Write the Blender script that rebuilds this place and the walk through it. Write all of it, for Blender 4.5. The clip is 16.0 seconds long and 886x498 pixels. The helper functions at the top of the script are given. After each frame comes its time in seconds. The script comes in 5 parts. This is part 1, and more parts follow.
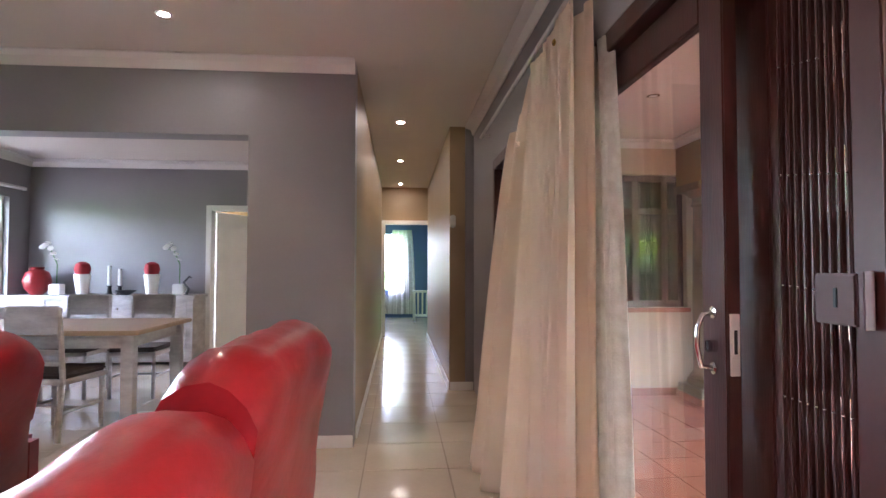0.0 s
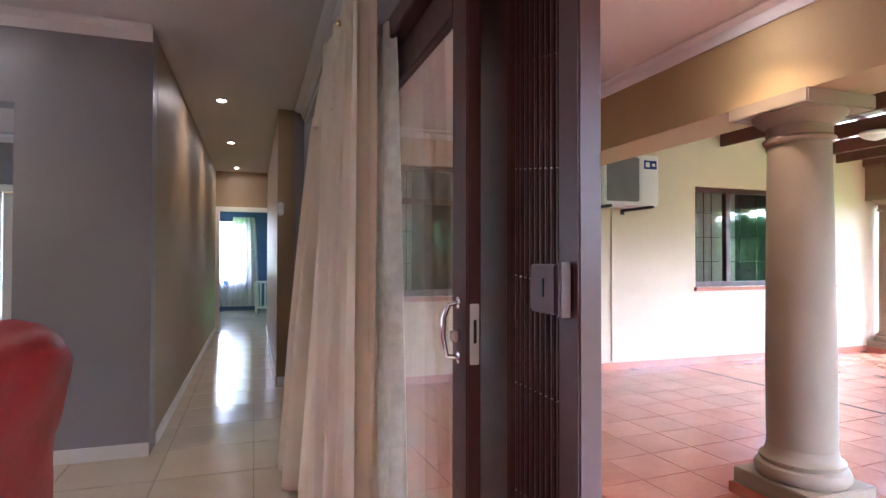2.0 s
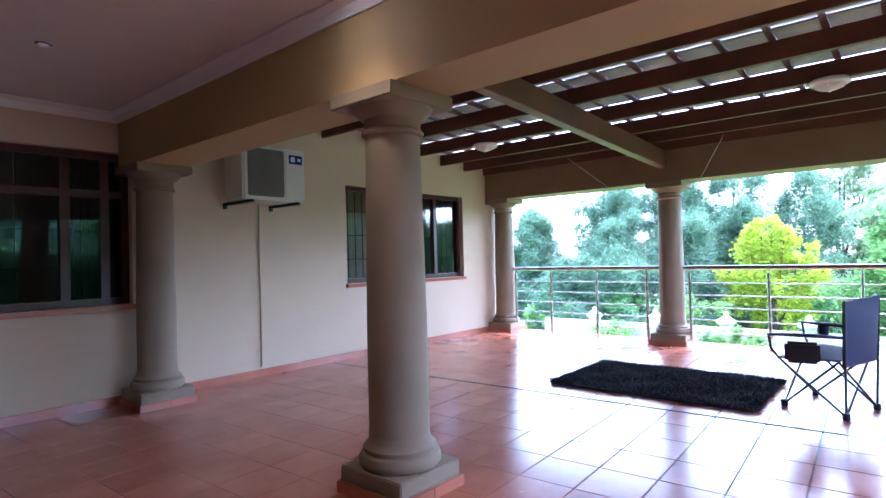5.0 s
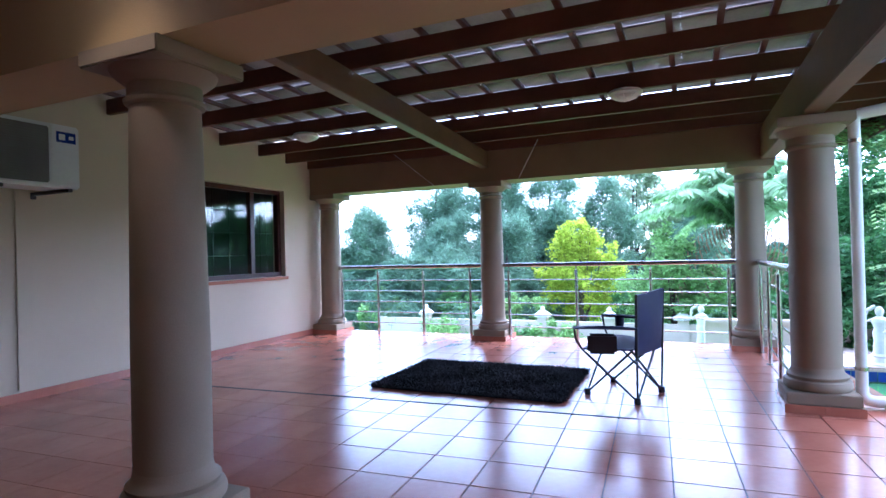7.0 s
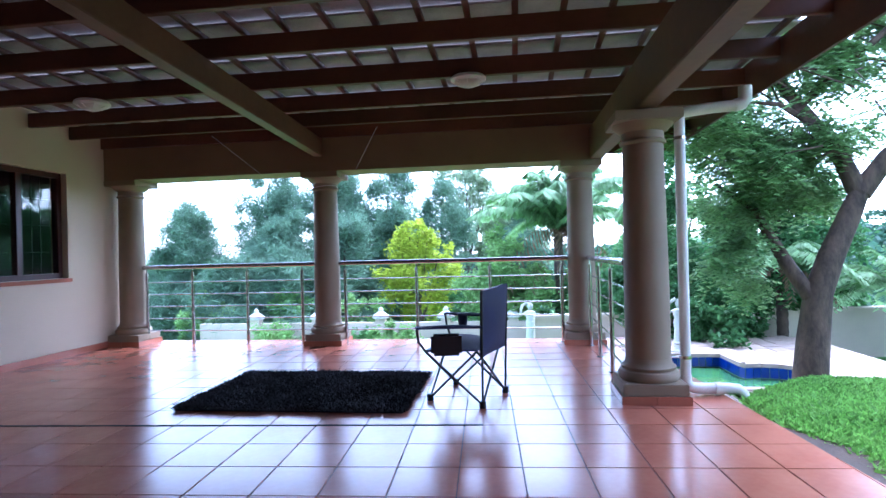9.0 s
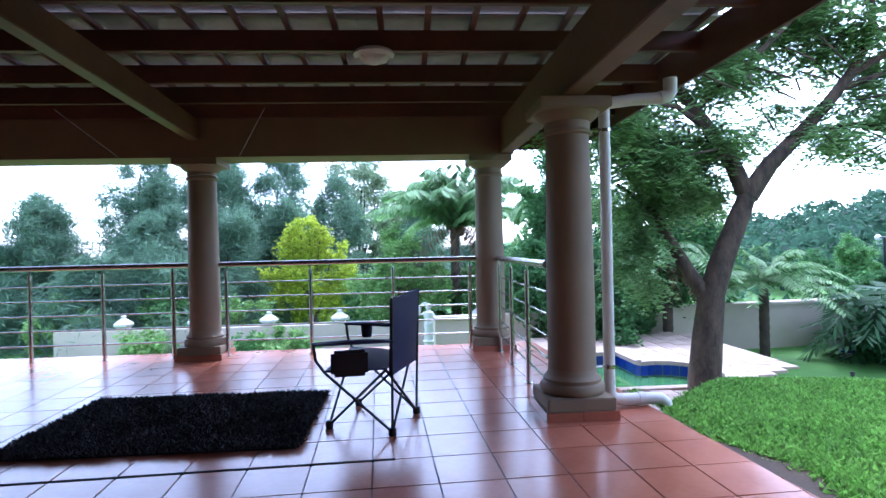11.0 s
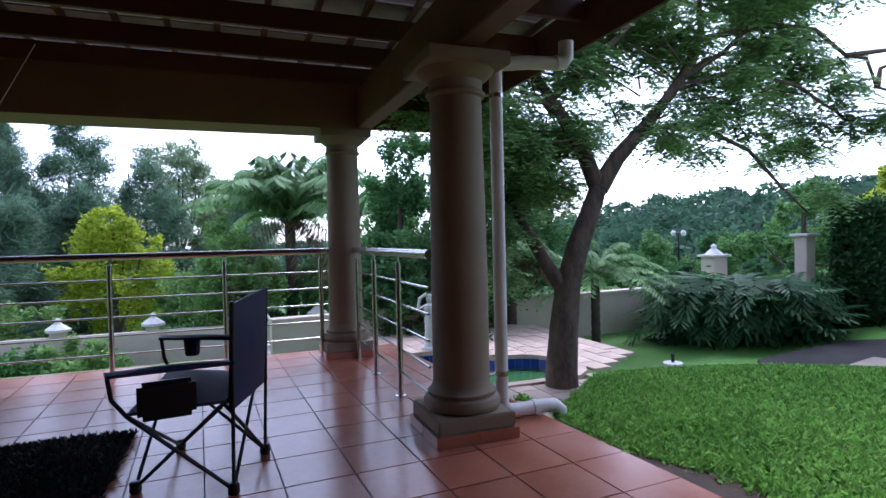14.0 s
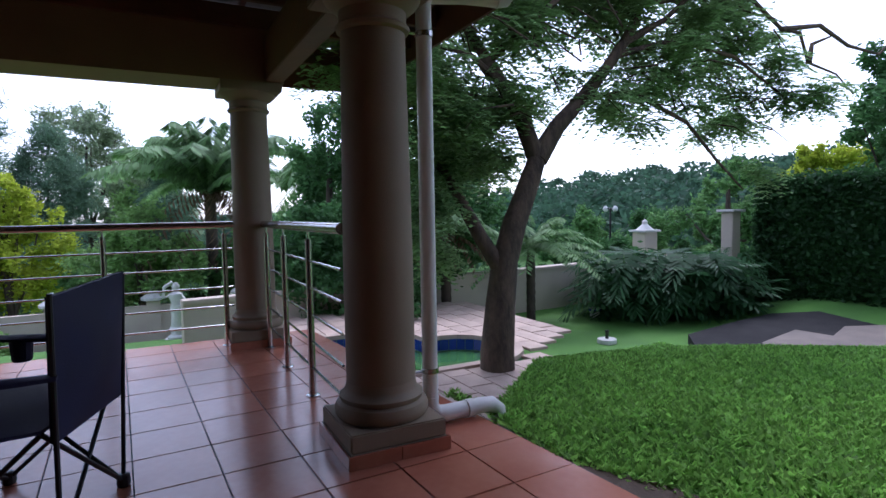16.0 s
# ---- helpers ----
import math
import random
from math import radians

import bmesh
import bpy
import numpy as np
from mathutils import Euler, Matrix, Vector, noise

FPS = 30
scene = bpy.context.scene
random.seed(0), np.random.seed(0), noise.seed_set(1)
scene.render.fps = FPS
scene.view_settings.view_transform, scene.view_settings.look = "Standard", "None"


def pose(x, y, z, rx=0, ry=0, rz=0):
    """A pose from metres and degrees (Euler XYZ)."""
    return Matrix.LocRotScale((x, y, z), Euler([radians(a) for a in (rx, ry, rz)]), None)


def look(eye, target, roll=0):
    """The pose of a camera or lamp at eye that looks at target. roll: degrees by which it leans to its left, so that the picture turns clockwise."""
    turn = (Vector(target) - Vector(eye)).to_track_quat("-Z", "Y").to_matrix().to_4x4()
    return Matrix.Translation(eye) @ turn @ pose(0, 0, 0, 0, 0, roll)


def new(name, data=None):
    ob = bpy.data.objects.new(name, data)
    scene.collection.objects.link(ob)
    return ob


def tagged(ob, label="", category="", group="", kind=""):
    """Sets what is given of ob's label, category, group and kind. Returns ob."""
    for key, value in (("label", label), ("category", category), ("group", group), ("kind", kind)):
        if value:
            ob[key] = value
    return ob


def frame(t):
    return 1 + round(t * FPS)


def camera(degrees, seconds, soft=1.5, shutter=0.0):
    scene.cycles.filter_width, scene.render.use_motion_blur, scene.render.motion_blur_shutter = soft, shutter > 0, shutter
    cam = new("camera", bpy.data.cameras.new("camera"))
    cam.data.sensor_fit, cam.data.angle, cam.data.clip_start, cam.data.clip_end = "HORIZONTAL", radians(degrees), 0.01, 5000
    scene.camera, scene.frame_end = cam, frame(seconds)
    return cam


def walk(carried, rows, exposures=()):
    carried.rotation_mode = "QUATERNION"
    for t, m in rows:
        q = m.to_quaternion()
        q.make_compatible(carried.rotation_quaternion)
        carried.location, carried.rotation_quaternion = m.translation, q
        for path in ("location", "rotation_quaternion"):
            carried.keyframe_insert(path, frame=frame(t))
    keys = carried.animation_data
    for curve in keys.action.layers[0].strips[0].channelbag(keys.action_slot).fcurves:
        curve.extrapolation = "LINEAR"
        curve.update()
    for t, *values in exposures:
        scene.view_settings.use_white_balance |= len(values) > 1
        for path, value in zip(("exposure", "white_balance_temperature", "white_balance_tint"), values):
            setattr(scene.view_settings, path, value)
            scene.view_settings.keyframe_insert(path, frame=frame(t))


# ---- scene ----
SKY = 0.16
cam = camera(77.0, 16.0)
PATH = [
    (0, (2.179, 0.465, 1.244), (2.337, 2.457, 1.313), 0.1),
    (0.5, (2.225, 0.462, 1.24), (2.49, 2.444, 1.299), 0.2),
    (1, (2.286, 0.457, 1.241), (2.666, 2.42, 1.293), 0.2),
    (1.5, (2.378, 0.463, 1.245), (2.892, 2.396, 1.288), 0.1),
    (2, (2.484, 0.479, 1.248), (3.127, 2.373, 1.28), 0.1),
    (2.5, (2.594, 0.475, 1.248), (3.364, 2.32, 1.276), -0.1),
    (3, (2.707, 0.453, 1.244), (3.604, 2.24, 1.267), -0.3),
    (3.5, (2.8, 0.428, 1.24), (3.838, 2.137, 1.257), -0.4),
    (4, (2.892, 0.415, 1.241), (4.104, 2.005, 1.256), -0.7),
    (4.5, (3.007, 0.486, 1.218), (4.392, 1.928, 1.245), -1.1),
    (5, (3.073, 0.508, 1.2), (4.594, 1.805, 1.23), -1.46),
    (7.5, (3.533, 0.563, 1.17), (5.413, 1.244, 1.182), -1.42),
    (8, (3.666, 0.617, 1.154), (5.593, 1.151, 1.167), -1.4),
    (8.5, (3.782, 0.654, 1.129), (5.748, 1.023, 1.138), -1.5),
    (9, (3.911, 0.672, 1.112), (5.894, 0.926, 1.117), -1.49),
    (11.5, (4.602, 0.817, 1.129), (6.589, 0.594, 1.119), -1.24),
    (12, (4.737, 0.811, 1.127), (6.711, 0.492, 1.119), -1.22),
    (12.5, (4.895, 0.8, 1.112), (6.852, 0.389, 1.107), -1.3),
    (13, (4.996, 0.807, 1.091), (6.93, 0.296, 1.082), -1.3),
    (13.5, (5.126, 0.843, 1.081), (7.03, 0.233, 1.056), -1.3),
    (14, (5.28, 0.896, 1.072), (7.151, 0.19, 1.036), -1.3),
    (14.5, (5.411, 0.888, 1.064), (7.253, 0.111, 1.01), -1.3),
    (15, (5.555, 0.803, 1.059), (7.374, -0.026, 0.981), -1.2),
    (15.5, (5.675, 0.696, 1.054), (7.471, -0.177, 0.952), -1),
    (16, (5.769, 0.611, 1.052), (7.544, -0.301, 0.922), -1),
]
EXPOSURES = [(0, 5.85, 5650, 23), (0.5, 5.85, 5600, 23), (1.5, 5.65, 5350, 23), (2.5, 5.25, 5200, 22), (3.5, 4.85, 5000, 21), (5, 4.0, 4780, 21), (7.5, 3.15, 4640, 21), (9, 2.9, 4680, 20), (12.5, 1.85, 5100, 22), (16, 0.95, 5380, 24)]
walk(cam, [(t, look(eye, target, roll)) for t, eye, target, roll in PATH], EXPOSURES)

# ---- world, sun, lamps ----
world = bpy.data.worlds.new("world")
scene.world = world
world.use_nodes = True
wn = world.node_tree.nodes
wl = world.node_tree.links
sky = wn.new("ShaderNodeTexSky")
sky.sky_type, sky.sun_disc = "NISHITA", False
sky.sun_elevation, sky.sun_rotation = radians(55), radians(120)
sky.air_density, sky.dust_density, sky.ozone_density = 1.0, 1.5, 1.0
hsv = wn.new("ShaderNodeHueSaturation")
hsv.inputs["Saturation"].default_value = 0.45
wl.new(sky.outputs[0], hsv.inputs["Color"])
wl.new(hsv.outputs[0], wn["Background"].inputs[0])
wn["Background"].inputs[1].default_value = SKY

sun = new("sun", bpy.data.lights.new("sun", "SUN"))
sun.data.energy, sun.data.angle, sun.data.color = 0.9, radians(25), (1, 0.97, 0.92)
sun.matrix_basis = look((0, 0, 0), (-math.sin(radians(120)) * math.cos(radians(55)), -math.cos(radians(120)) * math.cos(radians(55)), -math.sin(radians(55))))


# ---- materials ----
def principled(name, rough=0.6, metal=0.0):
    m = bpy.data.materials.new(name)
    m.use_nodes = True
    b = m.node_tree.nodes["Principled BSDF"]
    b.inputs["Roughness"].default_value, b.inputs["Metallic"].default_value = rough, metal
    return m, m.node_tree.nodes, m.node_tree.links, b


def surface(name, col, col2=None, scale=4.0, fine=60.0, rough=0.6, metal=0.0, bump=0.15, stretch=(1, 1, 1), spread=0.0, island=False, spec=0.5):
    """A painted or natural surface: two colours mixed by a large and a fine noise, fine relief, uneven gloss."""
    m, n, l, b = principled(name, rough, metal)
    col2 = col2 or tuple(c * 0.8 for c in col)
    tex = n.new("ShaderNodeTexCoord")
    mp = n.new("ShaderNodeMapping")
    mp.inputs["Scale"].default_value = stretch
    l.new(tex.outputs["Object"], mp.inputs[0])
    a = n.new("ShaderNodeTexNoise")
    a.inputs["Scale"].default_value, a.inputs["Detail"].default_value = scale, 6
    f = n.new("ShaderNodeTexNoise")
    f.inputs["Scale"].default_value, f.inputs["Detail"].default_value = fine, 4
    l.new(mp.outputs[0], a.inputs["Vector"]), l.new(mp.outputs[0], f.inputs["Vector"])
    add = n.new("ShaderNodeMath")
    add.operation = "MULTIPLY_ADD"
    l.new(f.outputs[0], add.inputs[0])
    add.inputs[1].default_value = 0.35
    l.new(a.outputs[0], add.inputs[2])
    ramp = n.new("ShaderNodeValToRGB")
    ramp.color_ramp.elements[0].position, ramp.color_ramp.elements[1].position = 0.42, 0.9
    ramp.color_ramp.elements[0].color, ramp.color_ramp.elements[1].color = (*col2, 1), (*col, 1)
    l.new(add.outputs[0], ramp.inputs[0])
    out = ramp.outputs[0]
    if spread:
        src = n.new("ShaderNodeNewGeometry").outputs["Random Per Island"] if island else n.new("ShaderNodeObjectInfo").outputs["Random"]
        mr = n.new("ShaderNodeMapRange")
        mr.inputs["To Min"].default_value, mr.inputs["To Max"].default_value = 1 - spread, 1 + spread
        l.new(src, mr.inputs["Value"])
        hs = n.new("ShaderNodeHueSaturation")
        l.new(mr.outputs[0], hs.inputs["Value"]), l.new(out, hs.inputs["Color"])
        out = hs.outputs[0]
    l.new(out, b.inputs["Base Color"])
    rr = n.new("ShaderNodeMapRange")
    rr.inputs["To Min"].default_value, rr.inputs["To Max"].default_value = max(0.02, rough - 0.1), min(1, rough + 0.1)
    l.new(a.outputs[0], rr.inputs["Value"]), l.new(rr.outputs[0], b.inputs["Roughness"])
    b.inputs["Specular IOR Level"].default_value = spec
    if bump:
        bp = n.new("ShaderNodeBump")
        bp.inputs["Strength"].default_value, bp.inputs["Distance"].default_value = bump, 0.01
        l.new(f.outputs[0], bp.inputs["Height"]), l.new(bp.outputs[0], b.inputs["Normal"])
    return m


def leafy(name, col, col2, spread=0.35):
    m = surface(name, col, col2, scale=0.8, fine=9, rough=0.6, bump=0, spread=spread, island=True, spec=0.2)
    m.node_tree.nodes["Principled BSDF"].inputs["Transmission Weight"].default_value = 0
    n, l = m.node_tree.nodes, m.node_tree.links
    b = n["Principled BSDF"]
    tr = n.new("ShaderNodeBsdfTranslucent")
    mix = n.new("ShaderNodeMixShader")
    mix.inputs[0].default_value = 0.46
    src = b.inputs["Base Color"].links[0].from_socket
    l.new(src, tr.inputs["Color"])
    l.new(b.outputs[0], mix.inputs[1]), l.new(tr.outputs[0], mix.inputs[2])
    l.new(mix.outputs[0], n["Material Output"].inputs["Surface"])
    return m


def cloth_mat(name, col, col2, scale, fine, bump, through_):
    """Woven cloth that lets some light through."""
    m = surface(name, col, col2, scale, fine, 0.8, bump=bump)
    n, l = m.node_tree.nodes, m.node_tree.links
    b = n["Principled BSDF"]
    tr = n.new("ShaderNodeBsdfTranslucent")
    mix = n.new("ShaderNodeMixShader")
    mix.inputs[0].default_value = through_
    l.new(b.inputs["Base Color"].links[0].from_socket, tr.inputs["Color"])
    l.new(b.outputs[0], mix.inputs[1]), l.new(tr.outputs[0], mix.inputs[2])
    l.new(mix.outputs[0], n["Material Output"].inputs["Surface"])
    return m


def glass(name, tint=(1, 1, 1), rough=0.0):
    m, n, l, b = principled(name, rough)
    b.inputs["Base Color"].default_value = (*tint, 1)
    b.inputs["Transmission Weight"].default_value, b.inputs["IOR"].default_value = 1.0, 1.45
    return m


def glow(name, col, strength):
    m, n, l, b = principled(name)
    b.inputs["Base Color"].default_value = (*col, 1)
    b.inputs["Emission Color"].default_value, b.inputs["Emission Strength"].default_value = (*col, 1), strength
    return m


M = {
    "grey_wall": surface("grey_wall_paint", (0.275, 0.265, 0.275), (0.24, 0.232, 0.242), 1.2, 90, 0.42, bump=0.06),
    "corridor_wall": surface("satin_beige_paint", (0.36, 0.265, 0.155), (0.31, 0.225, 0.13), 1.2, 90, 0.5, bump=0.05),
    "ceiling": surface("ceiling_paint", (0.70, 0.65, 0.60), (0.66, 0.61, 0.56), 1.0, 80, 0.8, bump=0.04),
    "cornice": surface("cornice_paint", (0.8, 0.78, 0.76), (0.76, 0.74, 0.72), 2, 80, 0.6, bump=0.03),
    "white_paint": surface("white_paint", (0.8, 0.79, 0.76), (0.72, 0.71, 0.68), 3, 70, 0.45, bump=0.04),
    "cream_wall": surface("cream_wall_plaster", (0.60, 0.49, 0.35), (0.55, 0.45, 0.32), 1.5, 120, 0.8, bump=0.25),
    "ochre": surface("ochre_beam_plaster", (0.42, 0.295, 0.13), (0.37, 0.255, 0.11), 1.5, 120, 0.7, bump=0.15),
    # tan plaster, darkened in the base colour for the beam's backlit shade
    "beam_backlit": surface("tan_beam_backlit", (0.25, 0.165, 0.10), (0.20, 0.13, 0.08), 2.5, 120, 0.7, bump=0.08),
    "column": surface("column_paint", (0.275, 0.215, 0.145), (0.215, 0.167, 0.11), 2.5, 160, 0.7, bump=0.1),
    "tile_in": surface("cream_floor_tile", (0.62, 0.55, 0.44), (0.55, 0.48, 0.38), 2.0, 30, 0.12, bump=0.01, spread=0.04),
    "tile_out": surface("terracotta_tile", (0.44, 0.165, 0.10), (0.35, 0.115, 0.07), 3.0, 26, 0.22, bump=0.02, spread=0.08, spec=0.7),
    "grout": surface("dark_grout", (0.12, 0.075, 0.06), (0.07, 0.045, 0.04), 6, 90, 0.9),
    "joint": surface("dark_joint_filler", (0.02, 0.017, 0.016), (0.012, 0.01, 0.01), 6, 90, 0.95, spec=0.05),
    "grout_in": surface("beige_grout", (0.33, 0.28, 0.22), (0.26, 0.22, 0.18), 6, 90, 0.9),
    "dark_wood": surface("dark_mahogany", (0.075, 0.02, 0.016), (0.035, 0.01, 0.009), 3, 24, 0.34, bump=0.08, stretch=(6, 6, 0.6)),
    "gate": surface("brown_gate_enamel", (0.07, 0.021, 0.018), (0.05, 0.015, 0.013), 1.5, 60, 0.36, bump=0.02),
    "timber": surface("pine_timber", (0.17, 0.085, 0.04), (0.10, 0.05, 0.024), 2, 18, 0.55, bump=0.1, stretch=(1, 1, 1)),
    "timber_dark": surface("stained_rafter_timber", (0.14, 0.05, 0.026), (0.07, 0.026, 0.015), 2, 20, 0.55, bump=0.1, spread=0.12),
    "roof_tile": surface("roof_tile_underside", (0.40, 0.36, 0.335), (0.27, 0.245, 0.23), 5, 40, 0.8, bump=0.2, spread=0.12, island=True),
    "steel": surface("brushed_steel", (0.55, 0.54, 0.52), (0.42, 0.41, 0.40), 20, 200, 0.22, 1.0, bump=0.02),
    "brass": surface("polished_brass", (0.65, 0.45, 0.12), (0.5, 0.33, 0.08), 20, 100, 0.25, 1.0, bump=0),
    "chrome": surface("chrome", (0.75, 0.75, 0.74), (0.6, 0.6, 0.6), 20, 100, 0.12, 1.0, bump=0),
    "red_leather": surface("red_leather", (0.25, 0.008, 0.010), (0.15, 0.005, 0.006), 2.5, 22, 0.34, bump=0.16, spec=0.45, stretch=(1.6, 0.7, 1.6)),
    "curtain": cloth_mat("cream_curtain_cloth", (0.90, 0.81, 0.68), (0.86, 0.75, 0.61), 5, 150, 0.12, 0.5),
    "lace": cloth_mat("white_lace_cloth", (0.85, 0.83, 0.77), (0.66, 0.63, 0.56), 22, 150, 0.3, 0.5),
    "grass": surface("lawn_soil_green", (0.09, 0.23, 0.028), (0.05, 0.14, 0.016), 1.2, 40, 0.9, bump=0.6),
    "soil": surface("bare_soil", (0.09, 0.06, 0.04), (0.05, 0.035, 0.025), 4, 60, 0.95, bump=0.6),
    "asphalt": surface("dark_driveway", (0.045, 0.043, 0.042), (0.028, 0.027, 0.027), 3, 90, 0.92, bump=0.3, spec=0.1),
    "concrete": surface("weathered_concrete", (0.23, 0.19, 0.155), (0.15, 0.125, 0.105), 2.5, 50, 0.85, bump=0.3),
    "paving": surface("pink_stone_paving", (0.56, 0.43, 0.34), (0.40, 0.29, 0.23), 3, 50, 0.8, bump=0.25, spread=0.12),
    "pool_tile": surface("blue_mosaic_tile", (0.02, 0.05, 0.33), (0.012, 0.03, 0.22), 8, 50, 0.2, bump=0.05, spread=0.2),
    "pool_wall": surface("pool_plaster", (0.25, 0.36, 0.22), (0.18, 0.3, 0.17), 3, 40, 0.7),
    "water": surface("green_pool_water", (0.06, 0.17, 0.05), (0.05, 0.15, 0.045), 2, 10, 0.06, bump=0.02),
    "wall_out": surface("boundary_wall_plaster", (0.62, 0.52, 0.42), (0.52, 0.43, 0.35), 1.5, 60, 0.85, bump=0.2),
    "bark_acacia": surface("rough_brown_bark", (0.17, 0.115, 0.075), (0.03, 0.02, 0.014), 7, 34, 0.95, bump=1.0, stretch=(1, 1, 0.45), spread=0.3),
    "bark": surface("grey_brown_bark", (0.12, 0.088, 0.066), (0.028, 0.02, 0.016), 5, 30, 0.95, bump=1.0, stretch=(1, 1, 0.5)),
    "black": surface("black_powder_coat", (0.012, 0.012, 0.015), (0.008, 0.008, 0.01), 8, 60, 0.4, bump=0.03),
    "navy": surface("navy_canvas", (0.015, 0.019, 0.075), (0.010, 0.012, 0.045), 6, 220, 0.7, bump=0.25),
    "rug": surface("black_shag_pile", (0.022, 0.022, 0.028), (0.008, 0.008, 0.011), 9, 60, 0.8, bump=0.4, spread=0.5, island=True),
    "pvc": surface("white_pvc", (0.74, 0.73, 0.71), (0.64, 0.63, 0.6), 3, 40, 0.35, bump=0.02),
    "glass": glass("window_glass", (0.96, 0.98, 0.97)),
    "grille": surface("grey_grille_plastic", (0.16, 0.14, 0.125), (0.12, 0.105, 0.095), 6, 60, 0.5),
    # dark grey that stands in for the gloom of unlit rooms
    "room_gloom": surface("room_gloom_grey", (0.12, 0.12, 0.13), (0.09, 0.09, 0.1), 2, 30, 0.9),
    "stone_white": surface("white_cast_stone", (0.7, 0.68, 0.64), (0.55, 0.53, 0.5), 8, 60, 0.7, bump=0.3),
    "leaf_dark": leafy("dark_green_leaf", (0.10, 0.22, 0.07), (0.055, 0.14, 0.045)),
    "leaf_split": leafy("glossy_split_leaf", (0.055, 0.14, 0.05), (0.028, 0.08, 0.03)),
    "leaf_hedge": leafy("hedge_leaf", (0.04, 0.10, 0.03), (0.02, 0.055, 0.018)),
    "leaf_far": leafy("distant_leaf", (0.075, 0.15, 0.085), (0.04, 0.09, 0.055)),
    "leaf_acacia": leafy("feathery_leaf", (0.30, 0.45, 0.17), (0.18, 0.31, 0.11)),
    "leaf_mid": leafy("mid_green_leaf", (0.17, 0.32, 0.10), (0.10, 0.22, 0.065)),
    "leaf_blue": leafy("blue_green_needle", (0.18, 0.28, 0.175), (0.085, 0.16, 0.095)),
    "leaf_grey": leafy("grey_green_leaf", (0.32, 0.40, 0.24), (0.22, 0.30, 0.16)),
    "leaf_yellow": leafy("yellow_green_leaf", (0.48, 0.55, 0.05), (0.32, 0.42, 0.03)),
    "leaf_lime": leafy("light_green_leaf", (0.30, 0.46, 0.16), (0.20, 0.34, 0.10)),
    "frond": leafy("palm_frond_green", (0.25, 0.40, 0.17), (0.15, 0.27, 0.10)),
    "dry": leafy("dry_brown_frond", (0.22, 0.15, 0.09), (0.15, 0.1, 0.06)),
    "blade": leafy("grass_blade", (0.27, 0.49, 0.10), (0.15, 0.33, 0.055), 0.5),
}


# ---- mesh helpers ----
def part(name, bm, material, parent=None, label="", smooth=False):
    me = bpy.data.meshes.new(name)
    bm.normal_update()
    bm.to_mesh(me)
    bm.free()
    me.materials.append(M[material] if isinstance(material, str) else material)
    if smooth:
        me.polygons.foreach_set("use_smooth", [True] * len(me.polygons))
        me.set_sharp_from_angle(angle=radians(40))
    ob = new(name, me)
    if parent:
        ob.parent = parent
    if label:
        ob["label"] = label
    return ob


def mesh_part(name, verts, faces, material, parent=None, label="", smooth=False):
    me = bpy.data.meshes.new(name)
    me.from_pydata(verts, [], faces)
    me.update()
    me.materials.append(M[material])
    if smooth:
        me.polygons.foreach_set("use_smooth", [True] * len(me.polygons))
    ob = new(name, me)
    if parent:
        ob.parent = parent
    if label:
        ob["label"] = label
    return ob


def thing(name, label, category, group="", at=(0, 0, 0), rz=0):
    ob = new(name)
    ob.empty_display_size = 0.1
    ob.matrix_basis = pose(*at, 0, 0, rz)
    return tagged(ob, label, category, group)


def box(bm, x0, x1, y0, y1, z0, z1, bevel=0.0, m=None):
    g = bmesh.ops.create_cube(bm, size=1)
    bmesh.ops.scale(bm, verts=g["verts"], vec=(x1 - x0, y1 - y0, z1 - z0))
    bmesh.ops.translate(bm, verts=g["verts"], vec=((x0 + x1) / 2, (y0 + y1) / 2, (z0 + z1) / 2))
    if m:
        bmesh.ops.transform(bm, matrix=m, verts=g["verts"])
    if bevel:
        es = list({e for v in g["verts"] for e in v.link_edges})
        bmesh.ops.bevel(bm, geom=es, offset=bevel, segments=2, affect="EDGES")
    return bm


def one(x0, x1, y0, y1, z0, z1, bevel=0.0, m=None):
    return box(bmesh.new(), x0, x1, y0, y1, z0, z1, bevel, m)


def lathe(bm, profile, cx=0, cy=0, n=32):
    rings = []
    for r, z in profile:
        rings.append([bm.verts.new((cx + r * math.cos(2 * math.pi * k / n), cy + r * math.sin(2 * math.pi * k / n), z)) for k in range(n)])
    for a, b in zip(rings, rings[1:]):
        for k in range(n):
            bm.faces.new((a[k], a[(k + 1) % n], b[(k + 1) % n], b[k]))
    bm.faces.new(rings[0][::-1])
    bm.faces.new(rings[-1])
    return bm


def tube(bm, pts, r, n=10, r2=None):
    """A round bar along points; it tapers from r to r2."""
    pts = [Vector(p) for p in pts]
    rings = []
    side = None
    for i, p in enumerate(pts):
        d = (pts[min(i + 1, len(pts) - 1)] - pts[max(i - 1, 0)]).normalized()
        if side is None:
            side = d.cross(Vector((0, 0, 1)))
            if side.length < 0.05:
                side = d.cross(Vector((1, 0, 0)))
        side = (side - d * side.dot(d)).normalized()
        other = side.cross(d)
        rad = r if r2 is None else r + (r2 - r) * i / (len(pts) - 1)
        rings.append([bm.verts.new(p + (side * math.cos(2 * math.pi * k / n) + other * math.sin(2 * math.pi * k / n)) * rad) for k in range(n)])
    for a, b in zip(rings, rings[1:]):
        for k in range(n):
            bm.faces.new((a[k], a[(k + 1) % n], b[(k + 1) % n], b[k]))
    bm.faces.new(rings[0][::-1])
    bm.faces.new(rings[-1])
    return bm


